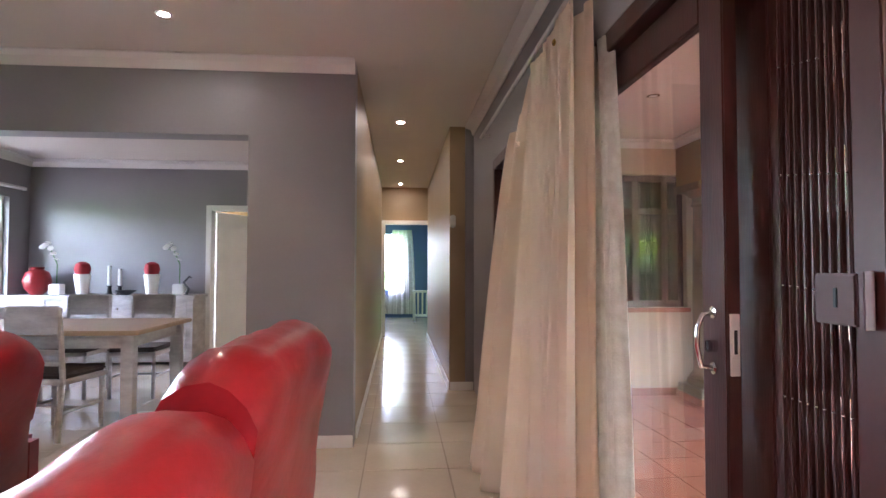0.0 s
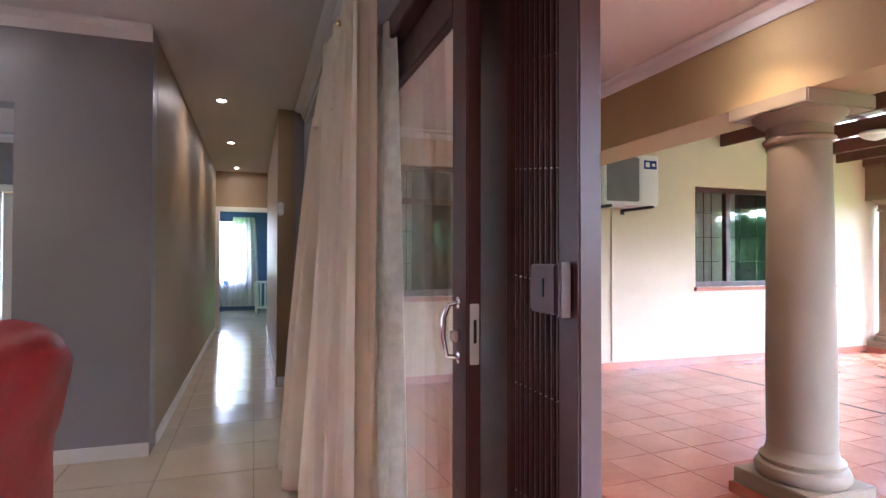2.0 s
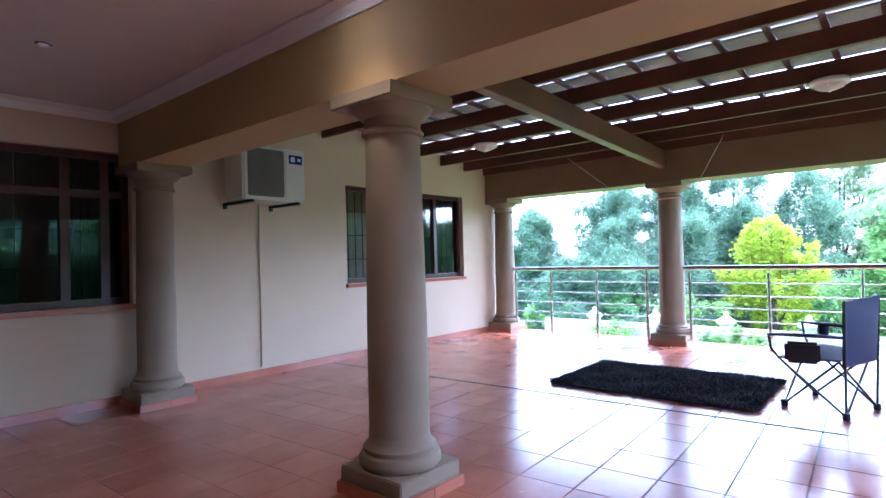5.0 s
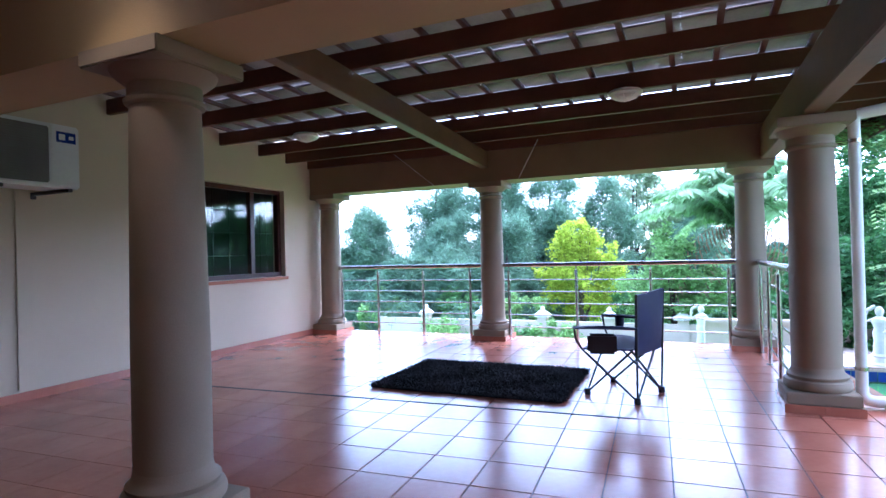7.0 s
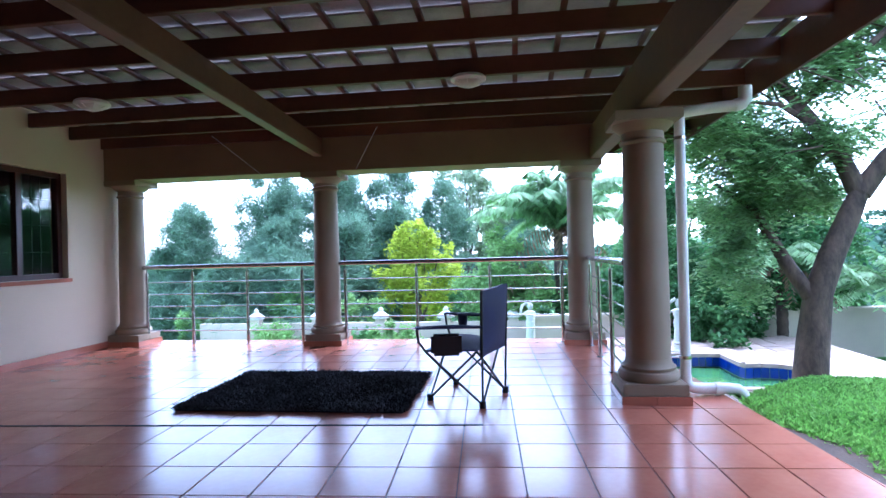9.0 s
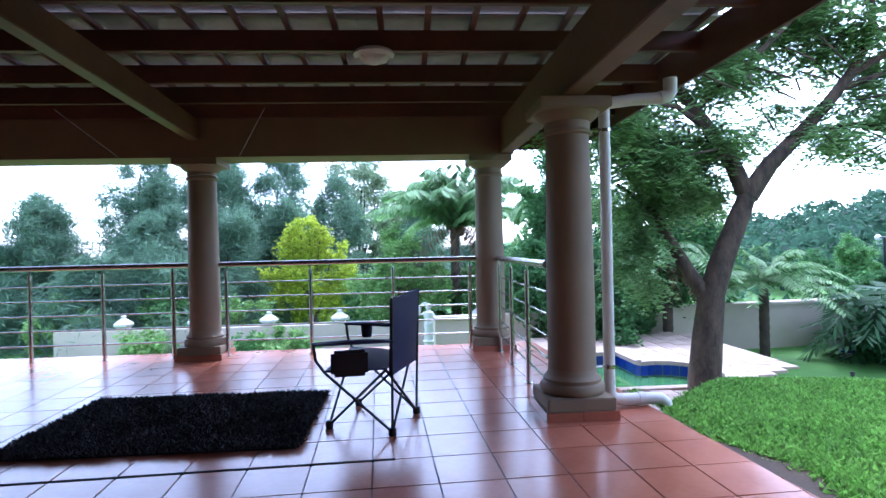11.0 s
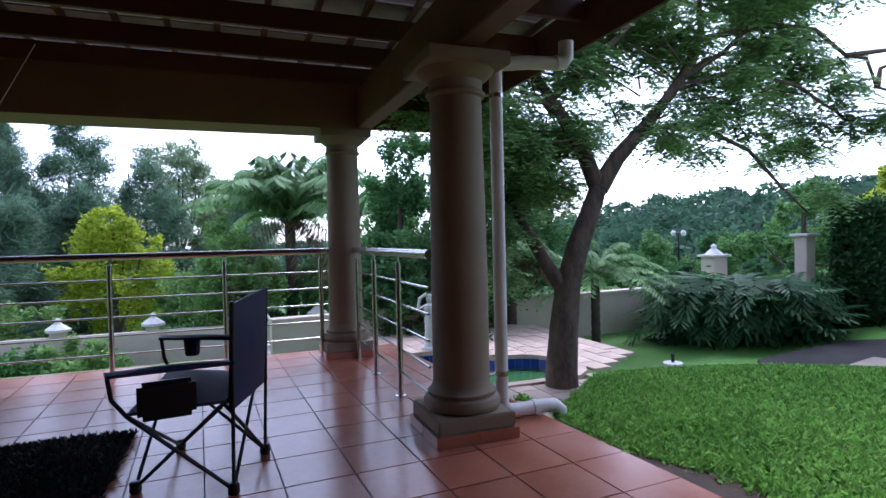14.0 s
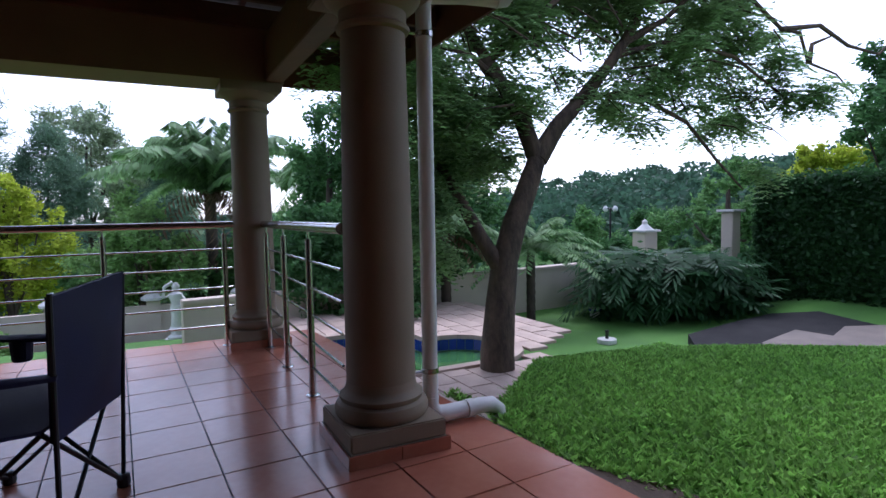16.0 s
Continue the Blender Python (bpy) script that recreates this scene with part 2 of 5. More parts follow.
def wall(name, x0, x1, y0, y1, z0, z1, material, openings=(), label=""):
    """A wall along x or y with openings (from, to, bottom, top) through its thickness, built of blocks end to end."""
    along_x = (x1 - x0) > (y1 - y0)
    a0, a1 = (x0, x1) if along_x else (y0, y1)
    bm = bmesh.new()

    def blk(u0, u1, w0, w1):
        if u1 - u0 > 1e-4 and w1 - w0 > 1e-4:
            if along_x:
                box(bm, u0, u1, y0, y1, w0, w1)
            else:
                box(bm, x0, x1, u0, u1, w0, w1)
    at = a0
    for o0, o1, b, t in sorted(openings):
        blk(at, o0, z0, z1)
        blk(o0, o1, z0, b)
        blk(o0, o1, t, z1)
        at = o1
    blk(at, a1, z0, z1)
    ob = part(name, bm, material)
    return tagged(ob, label or "plain painted plaster wall", "wall", kind="structure")


# ---- setting: house ----
CEIL = 2.71       # rooms
PORCH = 2.52      # porch ceiling
E_IN, E_OUT = 2.95, 3.13     # faces of the wall with the sliding door
WING = 5.80       # face of the wing's wall
wall("wall_pier", -3.0, 1.868, 4.417, 4.60, 0, CEIL, "grey_wall", [(-2.2, 1.13, 0, 2.17)], "grey painted wall with a wide dining opening")
wall("wall_corridor_left", 1.70, 1.868, 4.604, 10.59, 0, CEIL, "corridor_wall", (), "satin beige corridor wall")
wall("wall_corridor_right", 2.70, 2.86, 6.17, 10.59, 0, CEIL, "corridor_wall", (), "satin beige corridor wall")
wall("wall_stub", 2.864, E_OUT, 6.17, 6.30, 0, CEIL, "grey_wall", (), "short grey wall end beside the corridor")
wall("wall_corridor_end", 1.2, 3.4, 10.594, 10.72, 0, CEIL, "corridor_wall", [(1.92, 2.72, 0, 2.05)], "grey wall with the bedroom doorway")
wall("wall_sliding_door", E_IN, E_OUT, -3.6, 6.166, 0, CEIL, "grey_wall", [(-0.75, 5.0, 0, 2.13)], "grey wall around the sliding door")
wall("wall_lounge_south", -4.2, E_OUT, -3.78, -3.604, 0, CEIL, "grey_wall")
wall("wall_lounge_west", -4.2, -4.0, -3.6, 4.4, 0, CEIL, "grey_wall")
wall("wall_dining_north", -3.0, 1.696, 8.40, 8.55, 0, CEIL, "grey_wall", [(-0.42, 0.38, 0, 2.05)], "grey dining room wall with a doorway")
wall("wall_dining_west", -3.0, -2.80, 4.604, 8.396, 0, CEIL, "grey_wall", [(6.6, 8.0, 0.75, 2.15)], "grey dining room wall with a window")
tagged(part("ceiling_rooms", one(-4.2, E_OUT, -3.78, 10.72, CEIL, CEIL + 0.1), "ceiling"), "cream painted ceiling with downlights", "ceiling", kind="structure")
tagged(part("floor_bed", one(-4.2, E_OUT + 0.02, -3.78, 15.2, -0.12, -0.006), "grout_in"), "pale grout between floor tiles", "floor", kind="structure")

# porch and verandah
wing_open = [(3.35, 5.04, 0.86, 2.18), (7.47, 9.76, 0.905, 2.115)]
wall("wall_wing", E_OUT + 0.004, 10.95, WING, WING + 0.22, -0.3, 3.3, "cream_wall", wing_open, "cream plastered outer wall with two windows")


def edge_y(x):
    """Garden edge of the verandah floor; it runs slightly askew to the columns."""
    return -0.925 + 0.085 * (x - 7.1)


# unseen slab, added so the door fittings mirror less green lawn
tagged(part("floor_porch_end", one(E_OUT + 0.02, 5.3, -3.7, -1.25, -0.5, -0.008), "tile_out"), "unseen terracotta slab added against green reflections", "floor", kind="structure")
# unseen wall, added to keep light off the columns' house side
wall("wall_light_block", E_OUT + 0.004, 5.34, -3.9, -3.704, -0.3, 2.95, "cream_wall", (), "unseen cream wall added to block light")
# south of y = -1.1 the ceiling is an unseen extension against skylight
tagged(part("ceiling_porch", one(E_OUT, 4.93, -3.7, WING, PORCH, PORCH + 0.1), "ceiling"), "white painted porch ceiling", "ceiling", kind="structure")
tagged(part("beam_porch", one(4.94, 5.34, -1.60, WING, 2.05, 2.75), "ochre"), "ochre plastered beam on the porch columns", "beam", kind="structure")
tagged(part("beam_rail", one(10.36, 10.80, -0.35, WING, 2.10, 2.61), "beam_backlit"), "plastered beam over the railing", "beam", kind="structure")
bm = bmesh.new()
low, high = [[bm.verts.new((x, y, z)) for x, y in ((E_OUT + 0.02, edge_y(E_OUT)), (10.86, edge_y(10.86)), (10.86, WING), (E_OUT + 0.02, WING))] for z in (-1.2, -0.008)]
bm.faces.new(high), bm.faces.new(low[::-1])
for k in range(4):
    bm.faces.new((low[k], low[(k + 1) % 4], high[(k + 1) % 4], high[k]))
tagged(part("floor_slab", bm, "grout"), "dark grouted slab below the verandah tiles", "floor", kind="structure")


def column(cx, cy, h, name="column"):
    t = thing(name, "round plastered column on a square plinth", "column", "verandah columns", (cx, cy, 0))
    part("plinth", one(-0.22, 0.22, -0.22, 0.22, 0.062, 0.14, 0.006), "column", t)
    bm = lathe(bmesh.new(), [(0.20, 0.14), (0.212, 0.155), (0.215, 0.18), (0.205, 0.205), (0.185, 0.215), (0.19, 0.225), (0.192, 0.238), (0.172, 0.25), (0.163, 0.27), (0.158, 0.3)], n=40)
    part("base", bm, "column", t, smooth=True)
    top = h - 0.07
    part("shaft", lathe(bmesh.new(), [(0.158, 0.3), (0.158, 0.8), (0.150, 1.4), (0.143, top - 0.15)], n=40), "column", t, smooth=True)
    bm = lathe(bmesh.new(), [(0.143, top - 0.15), (0.16, top - 0.14), (0.165, top - 0.125), (0.15, top - 0.11), (0.15, top - 0.06), (0.17, top - 0.05), (0.205, top - 0.02), (0.215, top)], n=40)
    part("capital", bm, "column", t, smooth=True)
    part("abacus", one(-0.23, 0.23, -0.23, 0.23, top, h, 0.006), "column", t)
    for k in range(4):
        for s in (0, 1):
            m = pose(0, 0, 0, 0, 0, 90 * k)
            part("tile", one(-0.235 + s * 0.236, -0.001 + s * 0.236, -0.236, -0.225, 0.0, 0.06, 0.002, m), "tile_out", t, "terracotta skirting tile")
    part("core", one(-0.222, 0.222, -0.222, 0.222, 0.0, 0.061), "column", t)
    return t


column(5.14, 5.56, 2.05)
column(5.14, 2.60, 2.05)
column(5.14, -0.30, 2.05)
column(8.15, -0.28, 2.06)
column(10.58, 2.98, 2.10)
column(10.58, 5.60, 2.10)
column(10.58, -0.10, 2.10)


# ---- roof timbers ----
def beam_between(name, p0, p1, w, h, material, label, cat="beam"):
    """A straight beam; p0 and p1 are the middles of its underside's ends."""
    p0, p1 = Vector(p0), Vector(p1)
    d = p1 - p0
    m = Matrix.Translation(p0) @ d.to_track_quat("X", "Z").to_matrix().to_4x4()
    return tagged(part(name, one(0, d.length, -w / 2, w / 2, 0, h, 0.006, m), material), label, cat)


def roof_z(x):
    return 2.72 - 0.045 * (x - 5.3)


beam_between("main_beam", (5.345, 2.98, 2.50), (10.355, 2.98, 2.275), 0.11, 0.215, "timber", "sloping pine beam between two columns")
beam_between("main_beam", (5.345, -0.27, 2.03), (10.355, -0.27, 2.105), 0.14, 0.34, "timber", "heavy pine beam along the garden side")
PURLIN_X = [5.75, 6.45, 7.15, 7.87, 8.60, 9.28, 9.83, 10.33, 11.05]
for px in PURLIN_X:
    z = roof_z(px)
    b = tagged(part("rafter", one(px - 0.025, px + 0.025, -1.44, WING - 0.003, z, z + 0.15, 0.004), "timber_dark"), "dark stained roof timber under the tiles", "rafter", "roof timbers")
b = None
k = 0
yy = -1.385
while yy < WING - 0.1:
    beam_between("batten", (5.36, yy, roof_z(5.36) + 0.152), (11.62, yy, roof_z(11.62) + 0.152), 0.045, 0.04, "timber_dark", "thin stained batten under the roof tiles", "batten")
    yy += 0.335
verts, faces = [], []
x = 5.36
while x < 11.5:
    z = roof_z(x) + 0.216
    for j in range(25):
        y0 = -1.55 + j * 0.30
        i = len(verts)
        for dz in (0, 0.014):
            verts += [(x, y0, z - 0.009 + dz), (x + 0.43, y0, z + 0.0195 + dz), (x + 0.43, y0 + 0.2995, z + 0.0195 + dz), (x, y0 + 0.2995, z - 0.009 + dz)]
        faces += [(i, i + 3, i + 2, i + 1), (i + 4, i + 5, i + 6, i + 7), (i, i + 1, i + 5, i + 4), (i + 1, i + 2, i + 6, i + 5), (i + 2, i + 3, i + 7, i + 6), (i + 3, i, i + 4, i + 7)]
    x += 0.345
tagged(mesh_part("roof_tiles", verts, faces, "roof_tile"), "grey roof tiles seen from below", "roof", kind="structure")
tagged(part("roof_house", one(-4.4, 3.4, -3.9, 15.4, 2.95, 3.05), "roof_tile"), "closed roof over the house", "roof", kind="structure")
# its south end is unseen too, added to cut skylight under the porch
tagged(part("roof_porch", one(3.401, 5.35, -3.9, 6.1, 2.95, 3.05), "roof_tile"), "closed roof over the porch", "roof", kind="structure")
tagged(part("roof_wing", one(3.401, 11.7, 6.101, 15.4, 3.31, 3.4), "roof_tile"), "closed roof over the wing", "roof", kind="structure")
tagged(part("fascia", one(5.36, 11.66, -1.475, -1.45, 2.40, 2.72), "timber_dark"), "dark stained fascia board at the eave", "fascia", kind="structure")
tagged(part("fascia_end", one(11.63, 11.655, -1.449, WING, 2.36, 2.62), "timber_dark"), "dark stained fascia board past the railing", "fascia", kind="structure")


# ---- ground ----
def smooth(a, b, v):
    t = min(1.0, max(0.0, (v - a) / (b - a)))
    return t * t * (3 - 2 * t)


def ground_z(x, y):
    d = math.hypot(1.55 * (x - 6.0), y + 0.5)
    z = -0.035 - 1.27 * smooth(4.4, 9.6, d)
    if x > 9 and y > -0.6:
        z = min(z, -1.3)
    z -= 2.2 * smooth(16, 30, x) * (1 - smooth(-14, -22, -y) * 0)
    z += 8.0 * smooth(22, 85, -y)
    z += 0.5 * smooth(8.5, 11.5, -y) * (1 - smooth(12, 15, x))
    s = (x - 8.3) * 0.74 + (y + 0.95) * 0.673
    if 8.2 < x < 15.9 and -4.4 < y < -0.3 and s > -0.05:
        z = min(z, -0.05 - 0.83 * smooth(-0.05, 0.25, s))
    if 11.2 < x < 14.0 and -3.4 < y < -0.9:
        z = -2.2
    if y > edge_y(x) + 0.36 and x < 10.8:
        z = -1.25
    return z + 0.02 * noise.noise((x * 0.8, y * 0.8, 0))


xs = [-400, -150, -60, -20, -5] + [2 + 0.3 * k for k in range(58)] + [20, 22, 24, 27, 31, 36, 43, 55, 80, 150, 400]
ys = [-400, -150, -80, -55, -40, -32, -27, -23] + [-20 + 0.5 * k for k in range(22)] + [-9 + 0.3 * k for k in range(32)] + [1, 2, 4, 7, 12, 20, 40, 100, 400]
verts = [(x, y, ground_z(x, y)) for y in ys for x in xs]
nx = len(xs)
faces = [(j * nx + i, j * nx + i + 1, (j + 1) * nx + i + 1, (j + 1) * nx + i) for j in range(len(ys) - 1) for i in range(nx - 1)]
tagged(mesh_part("ground", verts, faces, "grass", smooth=True), "green lawn and garden ground sloping away", "ground", kind="structure")

# pool and paving
PZ = -0.75


def outline(grow=0.0):
    pts = [(11.42 - grow, -1.0 + grow), (13.67 + grow, -1.0 + grow), (13.67 + grow, -2.66 - grow), (12.92 + grow * 0.4, -2.69 - grow)]
    for k in range(10):
        a = radians(20 - 22 * k)
        pts.append((12.15 + (0.72 + grow) * math.cos(a), -2.95 + (0.62 + grow) * math.sin(a)))
    pts.append((11.42 - grow, -2.5 - grow * 0.3))
    return pts


def ring(name, inner, outer, z0, z1, material, label, cat):
    bm = bmesh.new()
    n = len(inner)
    v = [[bm.verts.new((*p, z)) for p in ln] for ln, z in ((inner, z0), (inner, z1), (outer, z1), (outer, z0))]
    for k in range(n):
        for a, b in ((0, 1), (1, 2), (2, 3)):
            bm.faces.new((v[a][k], v[a][(k + 1) % n], v[b][(k + 1) % n], v[b][k]))
    bmesh.ops.recalc_face_normals(bm, faces=bm.faces)
    return tagged(part(name, bm, material), label, cat, kind="structure")


ring("pool_coping", outline(0.0), outline(0.14), PZ - 0.03, PZ + 0.03, "paving", "pale coping round the pool", "pool edge")
ring("pool_wall", outline(0.004), outline(0.12), PZ - 0.9, PZ - 0.034, "pool_wall", "green stained pool wall", "pool wall")
bm = bmesh.new()
bm.faces.new([bm.verts.new((*p, PZ - 0.20)) for p in outline(0.0)])
tagged(part("water", bm, "water"), "still green pool water", "water", kind="structure")
pool_band = thing("pool_band", "blue mosaic tile band above the water", "tile band")
ol = outline(0.0)
for (xa, ya), (xb, yb) in zip(ol, ol[1:] + ol[:1]):
    d = math.hypot(xb - xa, yb - ya)
    nn = max(1, round(d / 0.11))
    ang = math.degrees(math.atan2(yb - ya, xb - xa))
    for k in range(nn):
        f = (k + 0.5) / nn
        m = pose(xa + (xb - xa) * f, ya + (yb - ya) * f, PZ - 0.11, 0, 0, ang)
        part("tile", one(-d / nn / 2 + 0.005, d / nn / 2 - 0.005, -0.008, 0.006, -0.075, 0.075, 0, m), "pool_tile", pool_band)

# added grey ground, so light into the dining window isn't green
tagged(part("pavement", one(-14.0, -4.45, -6.0, 16.0, -0.2, -0.03), "concrete"), "grey slab added to neutralise green bounce light", "pavement", kind="structure")

# boundary wall with capped piers
for wy in range(7):
    y0 = 12.1 - 2.3 * wy
    wt = thing("boundary_wall", "plastered garden wall bay with a capped pier", "garden wall", "boundary wall bays", (23, y0 - 2.3, 0))
    part("panel", one(-0.09, 0.09, 0.3, 2.3, -4.0, -1.35), "wall_out", wt)
    part("pier", one(-0.17, 0.17, 0, 0.34, -4.0, -1.2, 0.01), "wall_out", wt)
    part("cap", lathe(bmesh.new(), [(0.30, -1.2), (0.31, -1.13), (0.2, -1.05), (0.08, -0.96), (0.09, -0.9), (0.03, -0.82)], 0, 0.17, 8), "stone_white", wt)


# ---- planting ----
def leaf_mesh(name, centres, sizes, rng, material, parent, aspect=0.45, droop=0.0, label=""):
    """Many small pointed leaves, each a folded blade at its own angle."""
    n = len(centres)
    d = rng.normal(size=(n, 3))
    d[:, 2] = d[:, 2] * 0.6 - droop
    d /= np.linalg.norm(d, axis=1)[:, None]
    s = np.cross(d, rng.normal(size=(n, 3)))
    s /= np.linalg.norm(s, axis=1)[:, None] + 1e-9
    L = sizes[:, None]
    v = np.empty((n, 4, 3))
    v[:, 0] = centres - d * L / 2
    v[:, 1] = centres + s * L * aspect / 2
    v[:, 2] = centres + d * L / 2
    v[:, 3] = centres - s * L * aspect / 2
    me = bpy.data.meshes.new(name)
    me.vertices.add(4 * n)
    me.vertices.foreach_set("co", v.reshape(-1))
    me.loops.add(4 * n)
    me.loops.foreach_set("vertex_index", np.arange(4 * n))
    me.polygons.add(n)
    me.polygons.foreach_set("loop_start", np.arange(0, 4 * n, 4))
    me.update(calc_edges=True)
    me.materials.append(M[material])
    ob = new(name, me)
    ob.parent = parent
    if label:
        ob["label"] = label
    return ob


def clumps(rng, blobs, count, flat=0.7, hollow=0.35, loose=0.16):
    """Points in ragged sub-clumps on the shells of crown lobes (x, y, z, radius)."""
    out = []
    w = np.array([b[3] ** 2 for b in blobs])
    for (bx, by, bz, br), c in zip(blobs, (count * w / w.sum()).astype(int)):
        k = max(3, int(c / 90))
        u = rng.normal(size=(k, 3))
        u /= np.linalg.norm(u, axis=1)[:, None]
        cen = u * br * rng.uniform(hollow, 1.0, (k, 1))
        cen[:, 2] *= flat
        pick = rng.integers(0, k, c)
        out.append(cen[pick] + rng.normal(size=(c, 3)) * br * loose + (bx, by, bz))
    return np.concatenate(out)


def tree(name, label, base, height, blobs, material, leaf=0.12, count=6000, seed=1, trunk=0.15, flat=0.75, aspect=0.45, droop=0.2, limbs=6, loose=0.16):
    rng = np.random.default_rng(seed)
    t = thing(name, label, "tree", at=base)
    bm = bmesh.new()
    tube(bm, [(0, 0, -0.2), (0.05 * height * 0.2, 0.0, height * 0.25), (-0.02 * height, 0.02 * height, height * 0.5), (0, 0, height * 0.8)], trunk, 9, trunk * 0.35)
    for b in blobs[:limbs]:
        h0 = height * rng.uniform(0.2, 0.5)
        e = Vector(b[:3])
        mid = Vector((e.x * 0.5, e.y * 0.5, (h0 + e.z) / 2 - 0.05 * height))
        tube(bm, [(0, 0, h0), mid, e], trunk * 0.5, 7, trunk * 0.1)
    part("trunk", bm, "bark", t, smooth=True)
    p = clumps(rng, blobs, count, flat, loose=loose)
    leaf_mesh("crown", p, leaf * rng.uniform(0.6, 1.4, len(p)), rng, material, t, aspect, droop)
    return t


def lobes(seed, n, rx, ry, z0, z1, r0, r1):
    rng = random.Random(seed)
    out = []
    for k in range(n):
        f = rng.random()
        a = rng.random() * 6.28
        q = math.sqrt(rng.random()) * (1 - 0.55 * abs(2 * f - 0.8))
        out.append((rx * q * math.cos(a), ry * q * math.sin(a), z0 + (z1 - z0) * f, r0 + (r1 - r0) * rng.random()))
    return out


def merge_leaf(bm_list, name, material, parent, label=""):
    v = np.concatenate(bm_list)
    n = len(v)
    me = bpy.data.meshes.new(name)
    me.vertices.add(4 * n)
    me.vertices.foreach_set("co", v.reshape(-1))
    me.loops.add(4 * n)
    me.loops.foreach_set("vertex_index", np.arange(4 * n))
    me.polygons.add(n)
    me.polygons.foreach_set("loop_start", np.arange(0, 4 * n, 4))
    me.update(calc_edges=True)
    me.materials.append(M[material])
    ob = new(name, me)
    ob.parent = parent
    if label:
        ob["label"] = label
    return ob


def frond(rng, base, az, rise, length, droop, leaflet, pairs=26, width=0.028, hang=0.5):
    """One feather-shaped palm leaf: leaflets in pairs along an arching rib."""
    out = []
    h = np.array([math.cos(az), math.sin(az), 0.0])
    side = np.array([-math.sin(az), math.cos(az), 0.0])
    for k in range(pairs):
        f = (k + 1) / pairs
        p = np.array(base) + h * length * (math.cos(rise) * f) + np.array([0, 0, length * (math.sin(rise) * f - droop * f * f)])
        ll = leaflet * (0.35 + 1.3 * f * (1.15 - f)) * rng.uniform(0.85, 1.15)
        for s in (-1, 1):
            d = side * s * 0.85 + h * 0.5 + np.array([0, 0, -hang * rng.uniform(0.5, 1.3)])
            d = d / np.linalg.norm(d)
            w = np.cross(d, [0, 0, 1.0])
            w = w / (np.linalg.norm(w) + 1e-9) * width
            out.append([p - w * 0.5, p + d * ll * 0.5 + w, p + d * ll, p + d * ll * 0.5 - w])
        q = np.array([0, 0, 0.012 * length / 2])
        out.append([p - h * length / pairs, p - q, p + h * length / pairs * 0.1, p + q])
    return np.array(out)


def palm(name, label, base, height, r, n, length, seed, droop=0.75, leaflet=0.45, dry=0, rise0=0.1, rise1=1.35, hang=0.6, pairs=26, width=0.028):
    rng = np.random.default_rng(seed)
    t = thing(name, label, "palm", at=base)
    prof = []
    k = 0
    while k * 0.09 < height:
        prof += [(r * (1 + 0.12 * (k % 2)), k * 0.09 - 0.2)]
        k += 1
    prof.append((r * 0.8, height))
    part("trunk", lathe(bmesh.new(), prof, 0, 0, 14), "bark", t, smooth=True)
    fr = []
    for i in range(n):
        fr.append(frond(rng, (0, 0, height), i * 2.4 + rng.uniform(-0.2, 0.2), rng.uniform(rise0, rise1), length * rng.uniform(0.8, 1.1), droop, leaflet, pairs, width, hang))
    merge_leaf(fr, "frond_crown", "frond", t)
    if dry:
        fr = [frond(rng, (0, 0, height - 0.1), 3.0 + rng.uniform(-1.2, 0.9), rng.uniform(0.1, 0.4), length * 0.6, 0.9, leaflet * 0.7, 18, hang=1.2) for i in range(dry)]
        merge_leaf(fr, "dry_frond_skirt", "dry", t, "hanging dry brown fronds")
    return t


# row behind the boundary wall, seen over the railing
tree("yellow_tree", "bright yellow-green rounded garden tree", (26.6, 4.6, -3.4), 6.2, [(0, 0, 5.7, 0.55), (0.2, 0.4, 5.1, 0.75), (-0.1, -0.4, 5.0, 0.7), (0, 0.7, 4.4, 0.85), (0.1, -0.8, 4.3, 0.8), (0.4, 0, 4.2, 1.0), (0, 1.1, 3.6, 0.8), (0, -1.2, 3.6, 0.8), (-0.3, 0, 3.4, 1.0), (0, 0.9, 2.8, 0.8), (0, -0.9, 2.8, 0.8), (0.1, 0, 2.2, 0.9)], "leaf_yellow", 0.15, 16000, 3)
def spires(seed, n, h, r):
    """Small lobes in a ragged tapering crown, as of a casuarina."""
    rng = random.Random(seed)
    out = []
    for k in range(n):
        f = (k + rng.random()) / n
        q = r * (1.05 - f) ** 0.6 * rng.uniform(0.25, 1.0)
        a = rng.random() * 6.283
        out.append((q * math.cos(a), q * math.sin(a), 0.3 + (h - 0.4) * f, rng.uniform(0.5, 1.05) * (1.15 - 0.55 * f)))
    return out


for bx, by, h, sd, n in ((31, 9.8, 10.8, 4, 60), (31, 13.0, 10.2, 5, 56), (29.5, 16.6, 7.0, 15, 40), (33, 7.2, 10.4, 16, 56), (28, 11.0, 6.4, 17, 44), (27.5, 8.0, 6.0, 18, 44), (35, 4.6, 8.4, 83, 44), (35, 10.5, 9.6, 84, 50), (35, 14.5, 8.0, 85, 44), (34, 19.5, 7.0, 86, 40), (37, 0.4, 7.6, 87, 40), (30, 6.0, 6.6, 88, 44), (25.6, 9.6, 4.6, 89, 40), (25.4, 11.9, 4.4, 90, 40)):
    tree("casuarina_tree", "tall blue-green feathery casuarina tree", (bx, by, -3.4), h, spires(sd, n, h, 2.6), "leaf_blue", 0.40, 30000, sd, trunk=0.12, aspect=0.09, droop=0.6, limbs=16, loose=0.34)
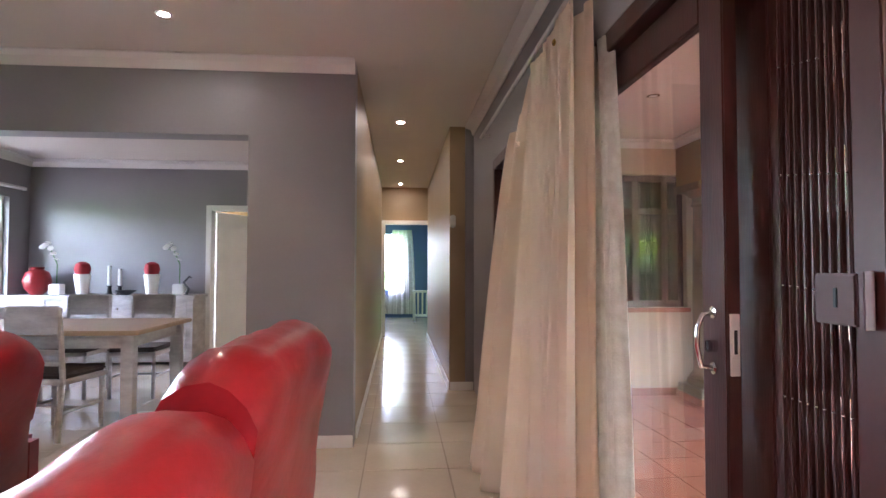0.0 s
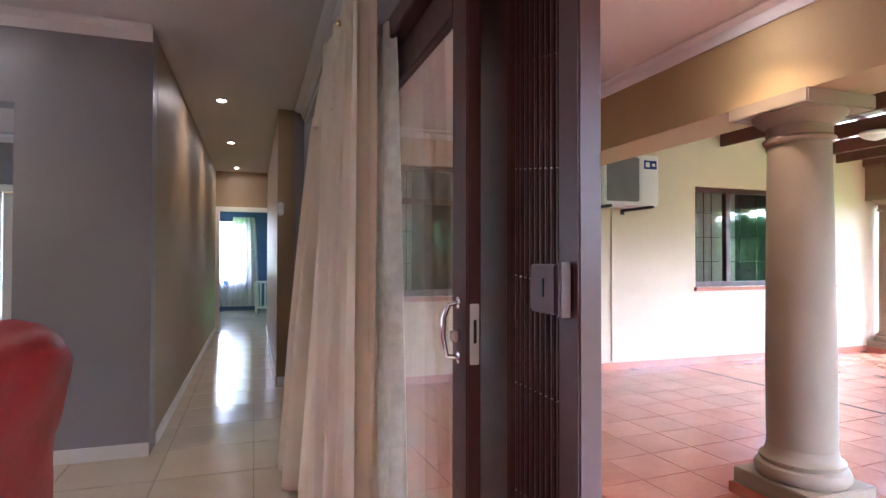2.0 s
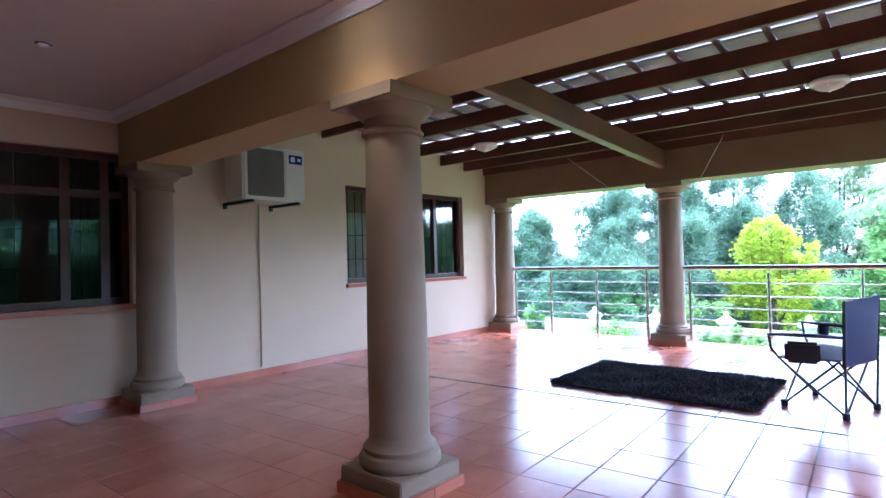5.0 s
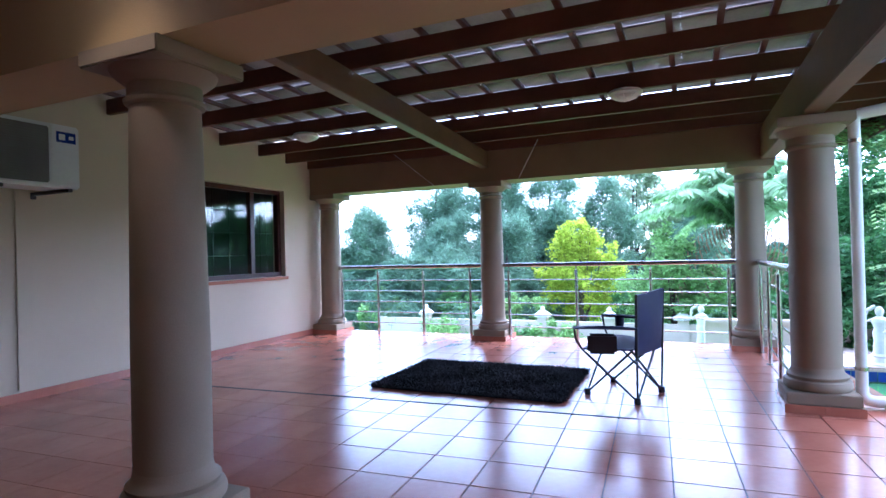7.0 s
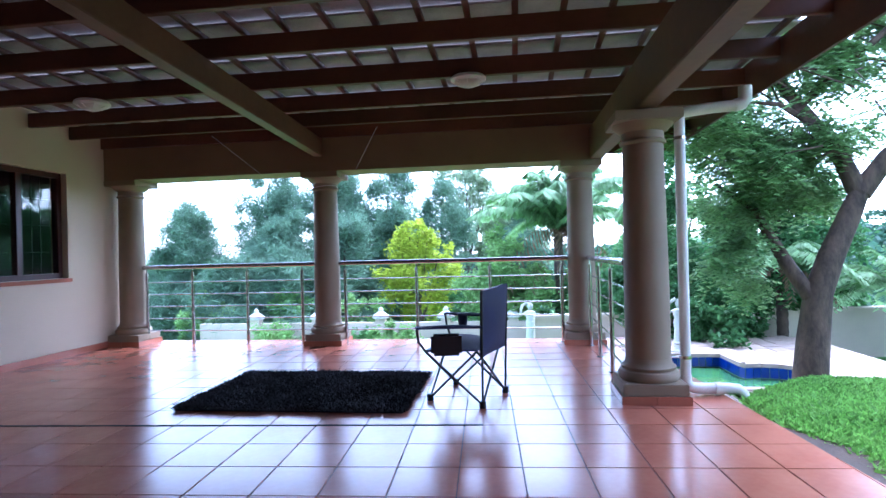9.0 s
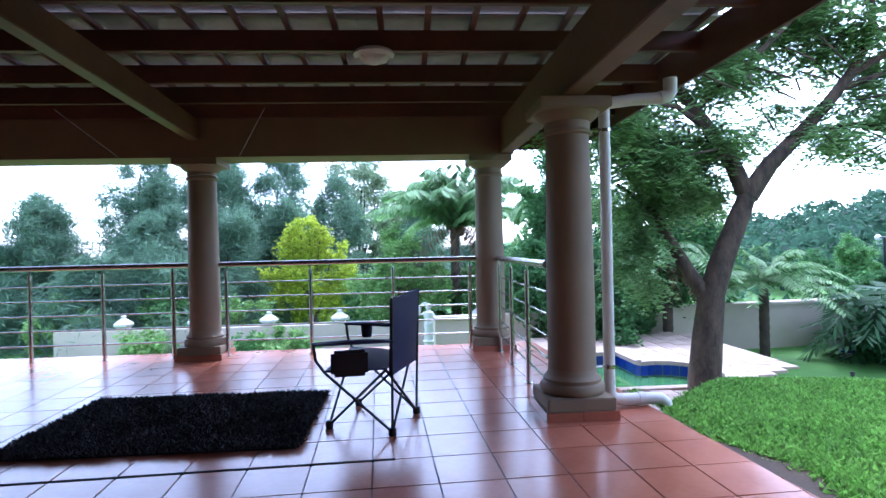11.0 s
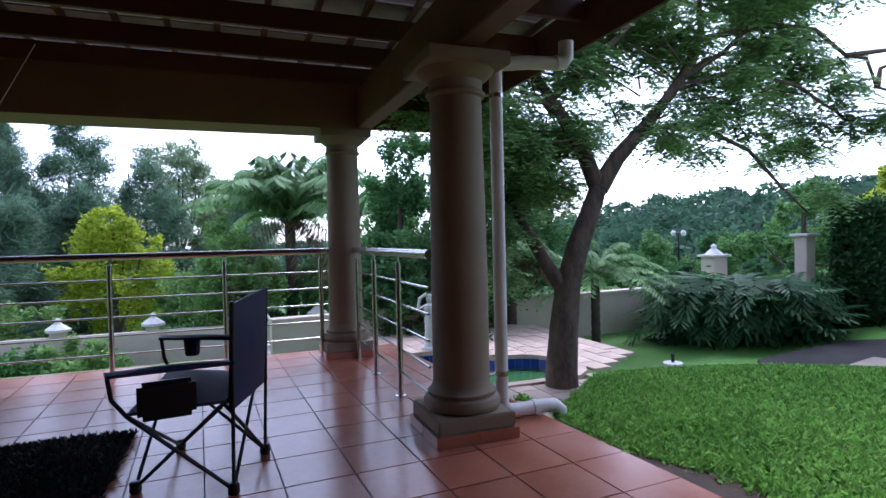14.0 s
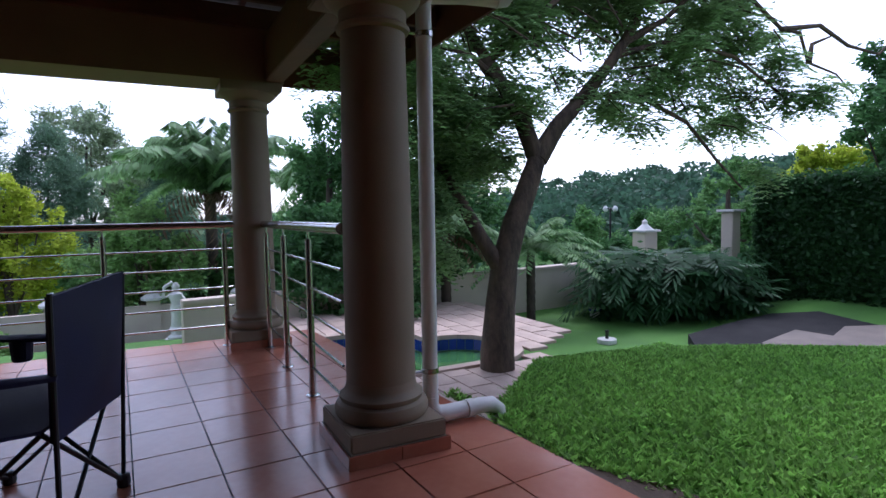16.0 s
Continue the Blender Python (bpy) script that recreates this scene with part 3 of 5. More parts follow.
tree("gum_tree", "tall grey-green gum tree with an open crown", (41, 3.7, -3.4), 10.4, lobes(6, 24, 3.2, 3.0, 4.2, 9.9, 0.7, 1.4), "leaf_grey", 0.27, 15000, 6, droop=0.5, aspect=0.3, limbs=10)
tree("gum_tree", "tall grey-green gum tree with an open crown", (44, 0.5, -3.4), 8.8, lobes(7, 20, 3.0, 3.0, 3.2, 8.4, 0.7, 1.4), "leaf_grey", 0.27, 12000, 7, droop=0.5, aspect=0.3, limbs=10)
tree("round_tree", "light green rounded garden tree", (23.9, 1.0, -3.2), 5.0, lobes(8, 22, 1.9, 1.7, 2.2, 4.6, 0.45, 0.8), "leaf_lime", 0.15, 17000, 8)
tree("round_tree", "light green rounded garden tree", (25.5, -2.6, -3.2), 4.4, lobes(9, 16, 1.6, 1.6, 1.6, 4.2, 0.45, 0.8), "leaf_mid", 0.15, 11000, 9)
palm("queen_palm", "tall queen palm with hanging dry fronds", (24.9, -0.95, -3.4), 5.25, 0.17, 46, 4.6, 10, droop=0.52, leaflet=0.85, dry=16, rise0=0.5, rise1=1.45, hang=0.8, pairs=54, width=0.06)
palm("queen_palm", "tall queen palm beside the pool garden", (21.0, -3.6, -2.6), 4.6, 0.17, 26, 2.9, 11, droop=0.9, leaflet=0.7, dry=0, rise0=0.4, rise1=1.45, hang=1.0, pairs=44, width=0.045)
tree("shade_tree", "dark spreading tree behind the pool", (18.0, -2.9, -1.8), 5.4, lobes(12, 26, 1.9, 1.8, 1.2, 5.0, 0.5, 0.95), "leaf_dark", 0.13, 26000, 12)
tree("shade_tree", "dark spreading tree behind the pool", (17.2, -5.2, -1.6), 4.6, lobes(13, 22, 1.7, 1.6, 1.0, 4.2, 0.5, 0.9), "leaf_dark", 0.13, 20000, 13)


def bush(name, label, base, blobs, material, leaf, count, seed, aspect=0.45, droop=0.0, flat=0.8, cat="bush"):
    rng = np.random.default_rng(seed)
    t = thing(name, label, cat, at=base)
    bm = bmesh.new()
    for k in range(7):
        b = blobs[k % len(blobs)]
        tube(bm, [(0.1 * math.cos(k), 0.1 * math.sin(k), -0.15), (b[0] * 0.5, b[1] * 0.5, b[2] * 0.6), b[:3]], 0.025, 5, 0.008)
    part("stem_cluster", bm, "bark", t)
    p = clumps(rng, blobs, count, flat, 0.5)
    p[:, 2] = np.maximum(p[:, 2], 0.02)
    leaf_mesh("foliage", p, leaf * rng.uniform(0.6, 1.4, len(p)), rng, material, t, aspect, droop)
    return t


for bx, by, bz, sd, mt, h in ((24.4, 6.8, -3.4, 21, "leaf_lime", 2.9), (24.6, 9.4, -3.4, 22, "leaf_mid", 2.6), (22.0, 4.6, -3.2, 23, "leaf_lime", 1.6), (22.0, 6.6, -3.2, 24, "leaf_mid", 1.5), (22.2, 9.0, -3.2, 25, "leaf_lime", 1.6), (26, -5.0, -3, 26, "leaf_dark", 4.0), (24, 12.5, -3.4, 27, "leaf_lime", 2.6), (25.5, 2.6, -3.4, 28, "leaf_mid", 2.9), (25.2, -1.2, -3.4, 29, "leaf_dark", 2.9)):
    bush("shrub", "leafy green garden shrub by the boundary wall", (bx, by, bz), lobes(sd, 12, 1.2, 1.3, 0.3, h, 0.4, 0.75), mt, 0.15, 7000, sd)
rng = np.random.default_rng(30)
for by in (4.0, 5.0, 1.9):
    t = thing("agapanthus_clump", "strappy green garden plant below the wall", "plant", "strappy plants", (20.5, by, -2.75))
    merge_leaf([frond(rng, (0.3 * math.cos(k), 0.5 * math.sin(k), 0), k * 1.1, rng.uniform(0.7, 1.3), rng.uniform(0.8, 1.25), 0.55, 0.25, 10, 0.03) for k in range(26)], "foliage", "leaf_mid", t)

# garden side: big tree with bare limbs
big = thing("acacia_tree", "spreading feathery-leaved tree with rough bark", "tree", at=(11.1, -2.82, -0.78))
bm = bmesh.new()
tube(bm, [(0, 0, -0.3), (-0.01, 0.02, 0.2), (0.02, -0.04, 0.7), (0.04, -0.12, 1.25), (0.08, -0.3, 1.7), (0.1, -0.55, 2.25), (0.12, -0.68, 2.5)], 0.21, 16, 0.105)
tube(bm, [(0.12, -0.66, 2.45), (0.12, -0.95, 2.85), (0.15, -1.4, 3.25), (0.15, -1.75, 3.6), (0.1, -2.05, 4.0), (0.05, -2.3, 4.5), (0.1, -2.35, 5.2), (0.0, -2.7, 5.9)], 0.125, 12, 0.012)
tube(bm, [(0.1, -2.0, 3.95), (-0.05, -2.6, 4.3), (-0.1, -3.3, 4.9), (-0.2, -3.7, 5.4)], 0.05, 8, 0.01)
tube(bm, [(0.08, -2.2, 4.3), (0.2, -1.8, 4.8), (0.25, -1.5, 5.5)], 0.045, 8, 0.01)
tube(bm, [(0.12, -0.66, 2.42), (0.2, -0.5, 2.9), (0.25, -0.2, 3.4), (0.4, 0.15, 4.0), (0.5, 0.4, 4.9)], 0.12, 12, 0.04)
tube(bm, [(0.02, -0.08, 1.15), (0.15, 0.12, 1.55), (0.35, 0.3, 2.0), (0.55, 0.35, 2.3), (0.8, 0.75, 2.7)], 0.10, 10, 0.03)
tube(bm, [(0.25, -0.2, 3.35), (0.2, 0.2, 3.6), (0.3, 0.7, 3.7)], 0.05, 8, 0.015)
tube(bm, [(0.15, -1.4, 3.25), (0.1, -2.2, 3.35), (0.0, -3.1, 3.0), (-0.1, -3.6, 2.5), (-0.2, -4.0, 2.1)], 0.045, 8, 0.012)
tube(bm, [(0.12, -1.9, 3.8), (0.0, -2.9, 4.1), (-0.2, -3.8, 3.9), (-0.4, -4.6, 3.4)], 0.045, 8, 0.012)
tube(bm, [(0.25, -0.1, 3.6), (0.1, -0.9, 4.3), (0.0, -1.6, 5.0), (-0.1, -2.2, 5.3)], 0.05, 8, 0.015)
for bough in ([(0.05, -2.3, 4.5), (-0.1, -3.4, 4.75), (-0.2, -4.2, 4.72), (-0.2, -4.85, 4.42), (-0.25, -5.2, 4.4), (-0.25, -5.45, 4.0), (-0.3, -6.1, 3.88), (-0.3, -6.6, 3.6)],
              [(-0.2, -4.85, 4.42), (-0.3, -5.6, 4.55), (-0.3, -6.4, 4.35), (-0.35, -7.2, 4.3), (-0.4, -7.7, 4.7)],
              [(-0.25, -5.45, 4.0), (-0.2, -5.6, 4.3), (-0.3, -6.0, 4.45)]):
    tube(bm, bough, 0.045, 7, 0.012)
rg = random.Random(5)
for k in range(150):
    x0, y0, z0 = rg.uniform(-0.3, 0.6), rg.uniform(-5.2, 0.4), rg.uniform(2.9, 5.5)
    dx, dy, dz = rg.uniform(-0.5, 0.5), rg.uniform(-0.9, 0.9), rg.uniform(-0.4, 0.4)
    tube(bm, [(x0, y0, z0), (x0 + dx * 0.5, y0 + dy * 0.5 + 0.1, z0 + dz * 0.5 + 0.08), (x0 + dx, y0 + dy, z0 + dz)], 0.014, 5, 0.004)
for v in bm.verts:
    v.co += noise.noise_vector(v.co * 5.0) * 0.022 + noise.noise_vector(v.co * 14.0) * 0.008
part("trunk", bm, "bark_acacia", big, smooth=True)
crown = [(0.5, 0.5, 2.75, 0.75), (0.9, 0.7, 3.5, 0.9), (0.5, -0.3, 4.0, 0.85), (0.2, -1.1, 4.4, 0.75), (0.9, 0.2, 5.0, 0.8), (0.4, -1.2, 5.4, 0.9), (0.6, 1.1, 4.3, 0.9), (1.2, 0.5, 2.3, 0.7), (0.1, -0.35, 3.0, 0.6),
         (0.0, -2.5, 3.5, 0.55), (0.0, -2.9, 4.4, 0.5), (-0.2, -3.8, 4.4, 0.6), (0.3, -2.0, 4.7, 0.6), (-0.5, -4.9, 3.4, 0.45), (-0.2, -4.2, 2.3, 0.3), (1.0, -0.5, 2.6, 0.6), (0.7, 0.0, 2.9, 0.6), (0.5, 0.9, 2.0, 0.6), (0.2, 1.2, 3.2, 0.8), (0.0, 0.3, 5.2, 0.9), (0.2, -2.4, 5.6, 0.8), (-0.3, -3.4, 5.2, 0.7), (0.6, 0.6, 1.5, 0.5), (0.5, 0.6, 3.6, 0.8), (1.4, 0.2, 3.3, 0.6), (0.9, -0.6, 3.4, 0.6), (0.6, -2.4, 4.3, 0.4), (1.4, -0.6, 3.0, 0.7), (0.2, -3.8, 4.0, 0.6), (-0.3, -4.7, 3.9, 0.5), (0.9, -1.9, 5.1, 0.5)]
rg = random.Random(15)
crown += [(rg.uniform(-0.5, 0.7), rg.uniform(-5.2, -1.2), rg.uniform(3.0, 5.6), rg.uniform(0.22, 0.42)) for k in range(46)]
rng = np.random.default_rng(14)
tips = clumps(rng, crown, 11500, 0.5, 0.4, 0.18)
kinds = np.array([frond(rng, (0, 0, 0), rng.uniform(0, 6.28), rng.uniform(-1.0, 0.4), rng.uniform(0.20, 0.36), 0.3, rng.uniform(0.08, 0.13), 5, 0.027, 0.45) for k in range(60)])
pick = rng.integers(0, 60, len(tips))
leafs = (kinds[pick] * rng.uniform(0.75, 1.2, (len(tips), 1, 1, 1)) + tips[:, None, None, :]).reshape(-1, 4, 3)
merge_leaf([leafs], "crown", "leaf_acacia", big)

palm("date_palm", "small arching palm beside the paving", (15.5, -6.5, -1.3), 1.5, 0.09, 36, 1.75, 31, droop=0.55, leaflet=0.3, rise0=0.2, rise1=1.35, pairs=30)
palm("date_palm", "small arching palm beside the paving", (15.8, -4.6, -1.3), 2.0, 0.1, 26, 1.7, 32, droop=0.8, leaflet=0.35, dry=6, rise0=0.0, rise1=1.2, pairs=30)


def split_leaf_plant(base, seed):
    """Large lobed leaves on stalks."""
    rng = np.random.default_rng(seed)
    t = thing("monstera_plant", "dark glossy split-leaf plant in the bed", "plant", "split-leaf plants", base)
    out = []
    bm = bmesh.new()
    for k in range(34):
        az, rr, hh = rng.uniform(0, 6.28), rng.uniform(0.1, 0.8), rng.uniform(0.3, 1.45)
        p = np.array([rr * math.cos(az), rr * math.sin(az), hh])
        tube(bm, [(0.1 * math.cos(az), 0.1 * math.sin(az), 0), (p[0] * 0.6, p[1] * 0.6, hh * 0.8), tuple(p)], 0.012, 5, 0.006)
        d = np.array([math.cos(az), math.sin(az), rng.uniform(-1.1, 0.2)])
        d /= np.linalg.norm(d)
        s = np.cross(d, [0, 0, 1.0])
        s /= np.linalg.norm(s)
        L = rng.uniform(0.5, 0.85)
        for q in range(7):
            f = q / 6
            for sg in (-1, 1):
                o = p + d * L * f
                e = o + (s * sg * (0.75 - 0.5 * f) + d * (0.15 + 0.45 * f)) * L * 0.75 + np.array([0, 0, -0.05])
                out.append([o, (o + e) / 2 + d * L * 0.10, e, (o + e) / 2 - d * L * 0.09])
    part("stalk_cluster", bm, "leaf_mid", t)
    merge_leaf([np.array(out)], "foliage", "leaf_split", t)


rg = random.Random(8)
for k in range(15):
    f = 0.34 + 0.66 * k / 14
    split_leaf_plant((15.7 - 1.8 * f + rg.uniform(-0.3, 0.3), -7.8 - 2.5 * f + rg.uniform(-0.4, 0.4), -1.32), 40 + k)

for bx, by, sd, mt, h in ((16.6, -9.9, 73, "leaf_dark", 1.5), (15.6, -3.2, 74, "leaf_dark", 1.6), (16.2, -1.8, 75, "leaf_dark", 1.7), (17.2, -4.2, 76, "leaf_mid", 2.2), (19.0, -14.0, 77, "leaf_mid", 1.9), (20.5, -16.0, 78, "leaf_dark", 2.2), (18.0, -16.6, 79, "leaf_mid", 2.0), (21.5, -12.5, 80, "leaf_dark", 2.0), (23.5, -15.5, 81, "leaf_mid", 2.4), (16.0, -13.2, 82, "leaf_dark", 1.7)):
    bush("shrub", "dense dark green shrub before the garden wall", (bx, by, -1.35), lobes(sd, 12, 1.0, 1.0, 0.3, h, 0.35, 0.65), mt, 0.13, 8000, sd)

# clipped hedge
rng = np.random.default_rng(33)
hedge = thing("hedge", "tall dense clipped dark green hedge", "hedge", at=(13.6, -11.2, -1.3))
part("core", one(-6.6, -0.15, -1.35, -0.25, -0.1, 2.75), "leaf_hedge", hedge)
n = 42000
p = np.stack([rng.uniform(-6.8, 0, n), rng.uniform(-1.5, 0.02, n), rng.uniform(0, 2.95, n)], 1)
face = rng.integers(0, 3, n)
p[:, 1] += 0
p[face == 0, 1] = rng.normal(-0.08, 0.12, (face == 0).sum())
p[face == 1, 2] = rng.normal(2.85, 0.09, (face == 1).sum())
p[face == 2, 0] = rng.normal(-0.08, 0.08, (face == 2).sum())
leaf_mesh("foliage", p, rng.uniform(0.08, 0.16, n), rng, "leaf_hedge", hedge, 0.5, 0.3)
tree("dark_tree", "dark tree standing behind the hedge", (12.9, -16.4, -1.3), 7.2, lobes(34, 20, 1.6, 1.6, 3.2, 7.0, 0.5, 0.9), "leaf_dark", 0.16, 16000, 34)
tree("yellow_tree", "yellow-green tree behind the hedge", (15.5, -17.5, -1.3), 4.0, lobes(35, 12, 1.6, 1.2, 2.4, 3.9, 0.4, 0.7), "leaf_yellow", 0.16, 7000, 35)
tree("garden_tree", "mid green tree behind the garden wall", (17.0, -15.0, -1.3), 4.0, lobes(36, 14, 1.8, 1.6, 1.4, 3.7, 0.5, 0.8), "leaf_mid", 0.16, 9000, 36)

# wall, gate piers and lamp at the drive
gw = thing("garden_wall", "plastered garden wall beyond the planting", "garden wall", at=(0, 0, 0))
part("panel", one(0, 13.0, -0.1, 0.1, -2.4, -0.35, 0, pose(17.2, -12.6, 0, 0, 0, 97)), "wall_out", gw)
part("coping", one(0, 13.0, -0.14, 0.14, -0.35, -0.28, 0.01, pose(17.2, -12.6, 0, 0, 0, 97)), "wall_out", gw)
for (gx, gy, gz, ww) in ((17.33, -11.85, 0.4, 0.24), (14.5, -11.65, 0.95, 0.15)):
    g = thing("gate_pier", "square plastered pier with a moulded cap", "pier", "gate piers", (gx, gy, 0))
    part("shaft", one(-ww, ww, -ww, ww, -2.0, gz, 0.01), "wall_out", g)
    part("cap", one(-ww - 0.08, ww + 0.08, -ww - 0.08, ww + 0.08, gz, gz + 0.06, 0.01), "stone_white", g)
    if ww > 0.2:
        part("finial", lathe(bmesh.new(), [(ww + 0.02, gz + 0.06), (0.1, gz + 0.2), (0.07, gz + 0.24), (0.08, gz + 0.3), (0.02, gz + 0.36)], 0, 0, 8), "stone_white", g)
lp = thing("garden_lamp", "dark slender garden lamp post", "lamp post", at=(21.6, -14.65, -2.0))
part("pole", tube(bmesh.new(), [(0, 0, 0), (0, 0, 3.1)], 0.04, 8), "black", lp)
part("arm", tube(bmesh.new(), [(-0.25, 0, 3.1), (0.25, 0, 3.1)], 0.025, 8), "black", lp)
for s in (-0.25, 0.25):
    part("head", lathe(bmesh.new(), [(0.03, 2.98), (0.09, 3.02), (0.1, 3.12), (0.04, 3.2)], s, 0, 10), "pvc", lp)

# drive
def slab(name, pts, material, label, cat):
    bm = bmesh.new()
    top = [bm.verts.new(p) for p in pts]
    bot = [bm.verts.new((x, y, z - 0.5)) for x, y, z in pts]
    bm.faces.new(top), bm.faces.new(bot[::-1])
    for k in range(len(pts)):
        bm.faces.new((bot[k], bot[(k + 1) % len(pts)], top[(k + 1) % len(pts)], top[k]))
    bmesh.ops.recalc_face_normals(bm, faces=bm.faces)
    bmesh.ops.triangulate(bm, faces=bm.faces)
    return tagged(part(name, bm, material), label, cat, kind="structure")


slab("driveway", [(9.2, -6.6, -1.22), (8.6, -10.6, -1.0), (11.05, -11.3, -0.84), (12.36, -9.9, -1.0), (12.5, -8.85, -1.1), (12.4, -7.6, -1.15), (11.4, -6.7, -1.2)], "asphalt", "dark tarred driveway hollow beyond the lawn", "driveway")
slab("concrete_apron", [(9.3, -7.0, -1.18), (8.7, -9.9, -1.02), (10.55, -10.05, -0.93), (10.95, -9.65, -0.98), (10.7, -8.85, -1.0), (11.35, -8.95, -1.03), (11.15, -7.75, -1.06), (10.5, -7.1, -1.12)], "concrete", "weathered concrete apron beside the dark driveway", "paving")

# far woods
rng = np.random.default_rng(37)
pts = []
for k in range(950):
    a = radians(rng.uniform(-82, 42))
    d = rng.uniform(45, 125)
    cx, cy = 5 + d * math.cos(a), d * math.sin(a)
    r = rng.uniform(1.6, 3.6)
    top = ground_z(cx, cy) + rng.uniform(1.5, 5.0) * (1.0 if a < 0.1 else 0.8)
    c = rng.normal(size=(110, 3))
    c /= np.linalg.norm(c, axis=1)[:, None]
    c[:, 2] = np.abs(c[:, 2]) * 1.0
    pts.append(c * r * rng.uniform(0.75, 1.05, (110, 1)) + (cx, cy, top - r))
pts = np.concatenate(pts)
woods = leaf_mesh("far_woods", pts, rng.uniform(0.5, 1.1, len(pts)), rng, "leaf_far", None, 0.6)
tagged(woods, "distant green wooded hillside", "woods", kind="stuff")


def statue(at, h, label):
    bm = lathe(bmesh.new(), [(0.16, 0), (0.16, 0.05), (0.11, 0.08), (0.09, 0.15), (0.13, 0.19), (0.10, 0.22), (0.085, 0.42), (0.10, 0.55), (0.075, 0.62), (0.11, 0.72), (0.10, 0.78), (0.035, 0.82), (0.06, 0.87), (0.062, 0.92), (0.03, 0.97)], n=14)
    tube(bm, [(0.08, 0, 0.76), (0.2, 0.03, 0.72), (0.17, 0.03, 0.9), (0.05, 0, 0.98)], 0.03, 8)
    tube(bm, [(-0.08, 0, 0.76), (-0.17, 0.04, 0.65), (-0.06, 0.08, 0.55)], 0.03, 8)
    bmesh.ops.scale(bm, verts=bm.verts, vec=(h, h, h))
    ob = part("garden_statue", bm, "stone_white", smooth=True)
    ob.matrix_basis = pose(*at, 0, 0, 70)
    return tagged(ob, label, "statue")


statue((18.9, 0.3, -1.55), 1.25, "white cast garden statue by the wall")
statue((13.9, -2.05 - 1.0 + 0.95, PZ), 0.95, "white cast garden statue at the pool edge")
st = thing("statue_plinth", "low stone block under the garden statue", "plinth", at=(18.9, 0.3, -4.0))
part("block", one(-0.25, 0.25, -0.25, 0.25, 0, 2.45, 0.02), "stone_white", st)

bk = thing("bucket", "small white plastic bucket on the lawn", "bucket", at=(15.06, -7.9, -1.33))
part("tub", lathe(bmesh.new(), [(0.09, 0), (0.12, 0.2), (0.13, 0.2), (0.13, 0.23), (0.11, 0.23), (0.08, 0.03)], n=16), "pvc", bk, smooth=True)
part("rim", lathe(bmesh.new(), [(0.131, 0.17), (0.14, 0.18), (0.14, 0.21), (0.131, 0.22)], n=16), "pool_tile", bk, "blue band")
sp = thing("sprinkler", "black sprinkler head on a concrete disc", "sprinkler", at=(13.15, -6.43, -1.28))
part("disc", lathe(bmesh.new(), [(0.17, -0.03), (0.17, 0.04), (0.15, 0.05)], n=20), "stone_white", sp)
part("head", lathe(bmesh.new(), [(0.03, 0.05), (0.03, 0.16), (0.04, 0.17), (0.035, 0.2)], n=10), "black", sp)
pl = thing("pole", "thin pole lying on the lawn", "pole", at=(14.3, -8.4, -1.27))
part("shaft", tube(bmesh.new(), [(-0.7, 0.5, 0.02), (0.5, -0.6, 0.02)], 0.02, 8), "steel", pl)


# ---- verandah things ----
def railing(y0, y1, posts):
    t = thing("railing", "brushed steel railing with five thin bars", "railing", "verandah railings", (10.58, 0, 0))
    part("handrail", tube(bmesh.new(), [(0, y0, 0.985), (0, y1, 0.985)], 0.028, 14), "steel", t, smooth=True)
    for py in posts:
        p = part("post", tube(bmesh.new(), [(0, py, 0.004), (0, py, 0.915)], 0.021, 12), "steel", t, smooth=True)
        part("neck", tube(bmesh.new(), [(0, py, 0.915), (0, py, 0.96)], 0.008, 8), "steel", p)
        part("foot", lathe(bmesh.new(), [(0.04, 0.001), (0.04, 0.006), (0.022, 0.009)], 0, py, 14), "steel", p)
    for k in range(5):
        part("bar", tube(bmesh.new(), [(0, y0 + 0.03, 0.17 + 0.155 * k), (0, y1 - 0.03, 0.17 + 0.155 * k)], 0.0075, 8), "steel", t, smooth=True)
    return t


railing(3.12, 5.46, (3.31, 4.03, 4.77, 5.40))
railing(0.04, 2.84, (0.13, 0.97, 1.86, 2.75))
side = railing(-2.27, -0.14, (-0.25, -0.92, -1.62))
side.matrix_basis = pose(10.58, -0.16, 0, 0, 0, 0) @ pose(0, 0, 0, 0, 0, -90)


def bulkhead(x, y, z):
    t = thing("ceiling_lamp", "round white bulkhead lamp under a rafter", "lamp", "verandah lamps", (x, y, z))
    bm = lathe(bmesh.new(), [(0.135, 0.06), (0.15, 0.045), (0.15, 0.03), (0.12, 0.012), (0.115, 0.02)], n=28)
    part("rim", bm, "pvc", t, smooth=True)
    part("diffuser", lathe(bmesh.new(), [(0.115, 0.02), (0.1, 0.0), (0.06, -0.02), (0.02, -0.028)], n=28), "stone_white", t, smooth=True)
    for a in range(4):
        part("guard", tube(bmesh.new(), [(0.13 * math.cos(a * 0.785 + s * 3.1416), 0.13 * math.sin(a * 0.785 + s * 3.1416), 0.01 if s < 2 else 0) for s in (0,)] + [(0, 0, -0.035), (-0.13 * math.cos(a * 0.785), -0.13 * math.sin(a * 0.785), 0.01)], 0.004, 6), "pvc", t)
    return t


bulkhead(8.60, 4.50, roof_z(8.60) - 0.061)
bulkhead(8.60, 1.02, roof_z(8.60) - 0.061)

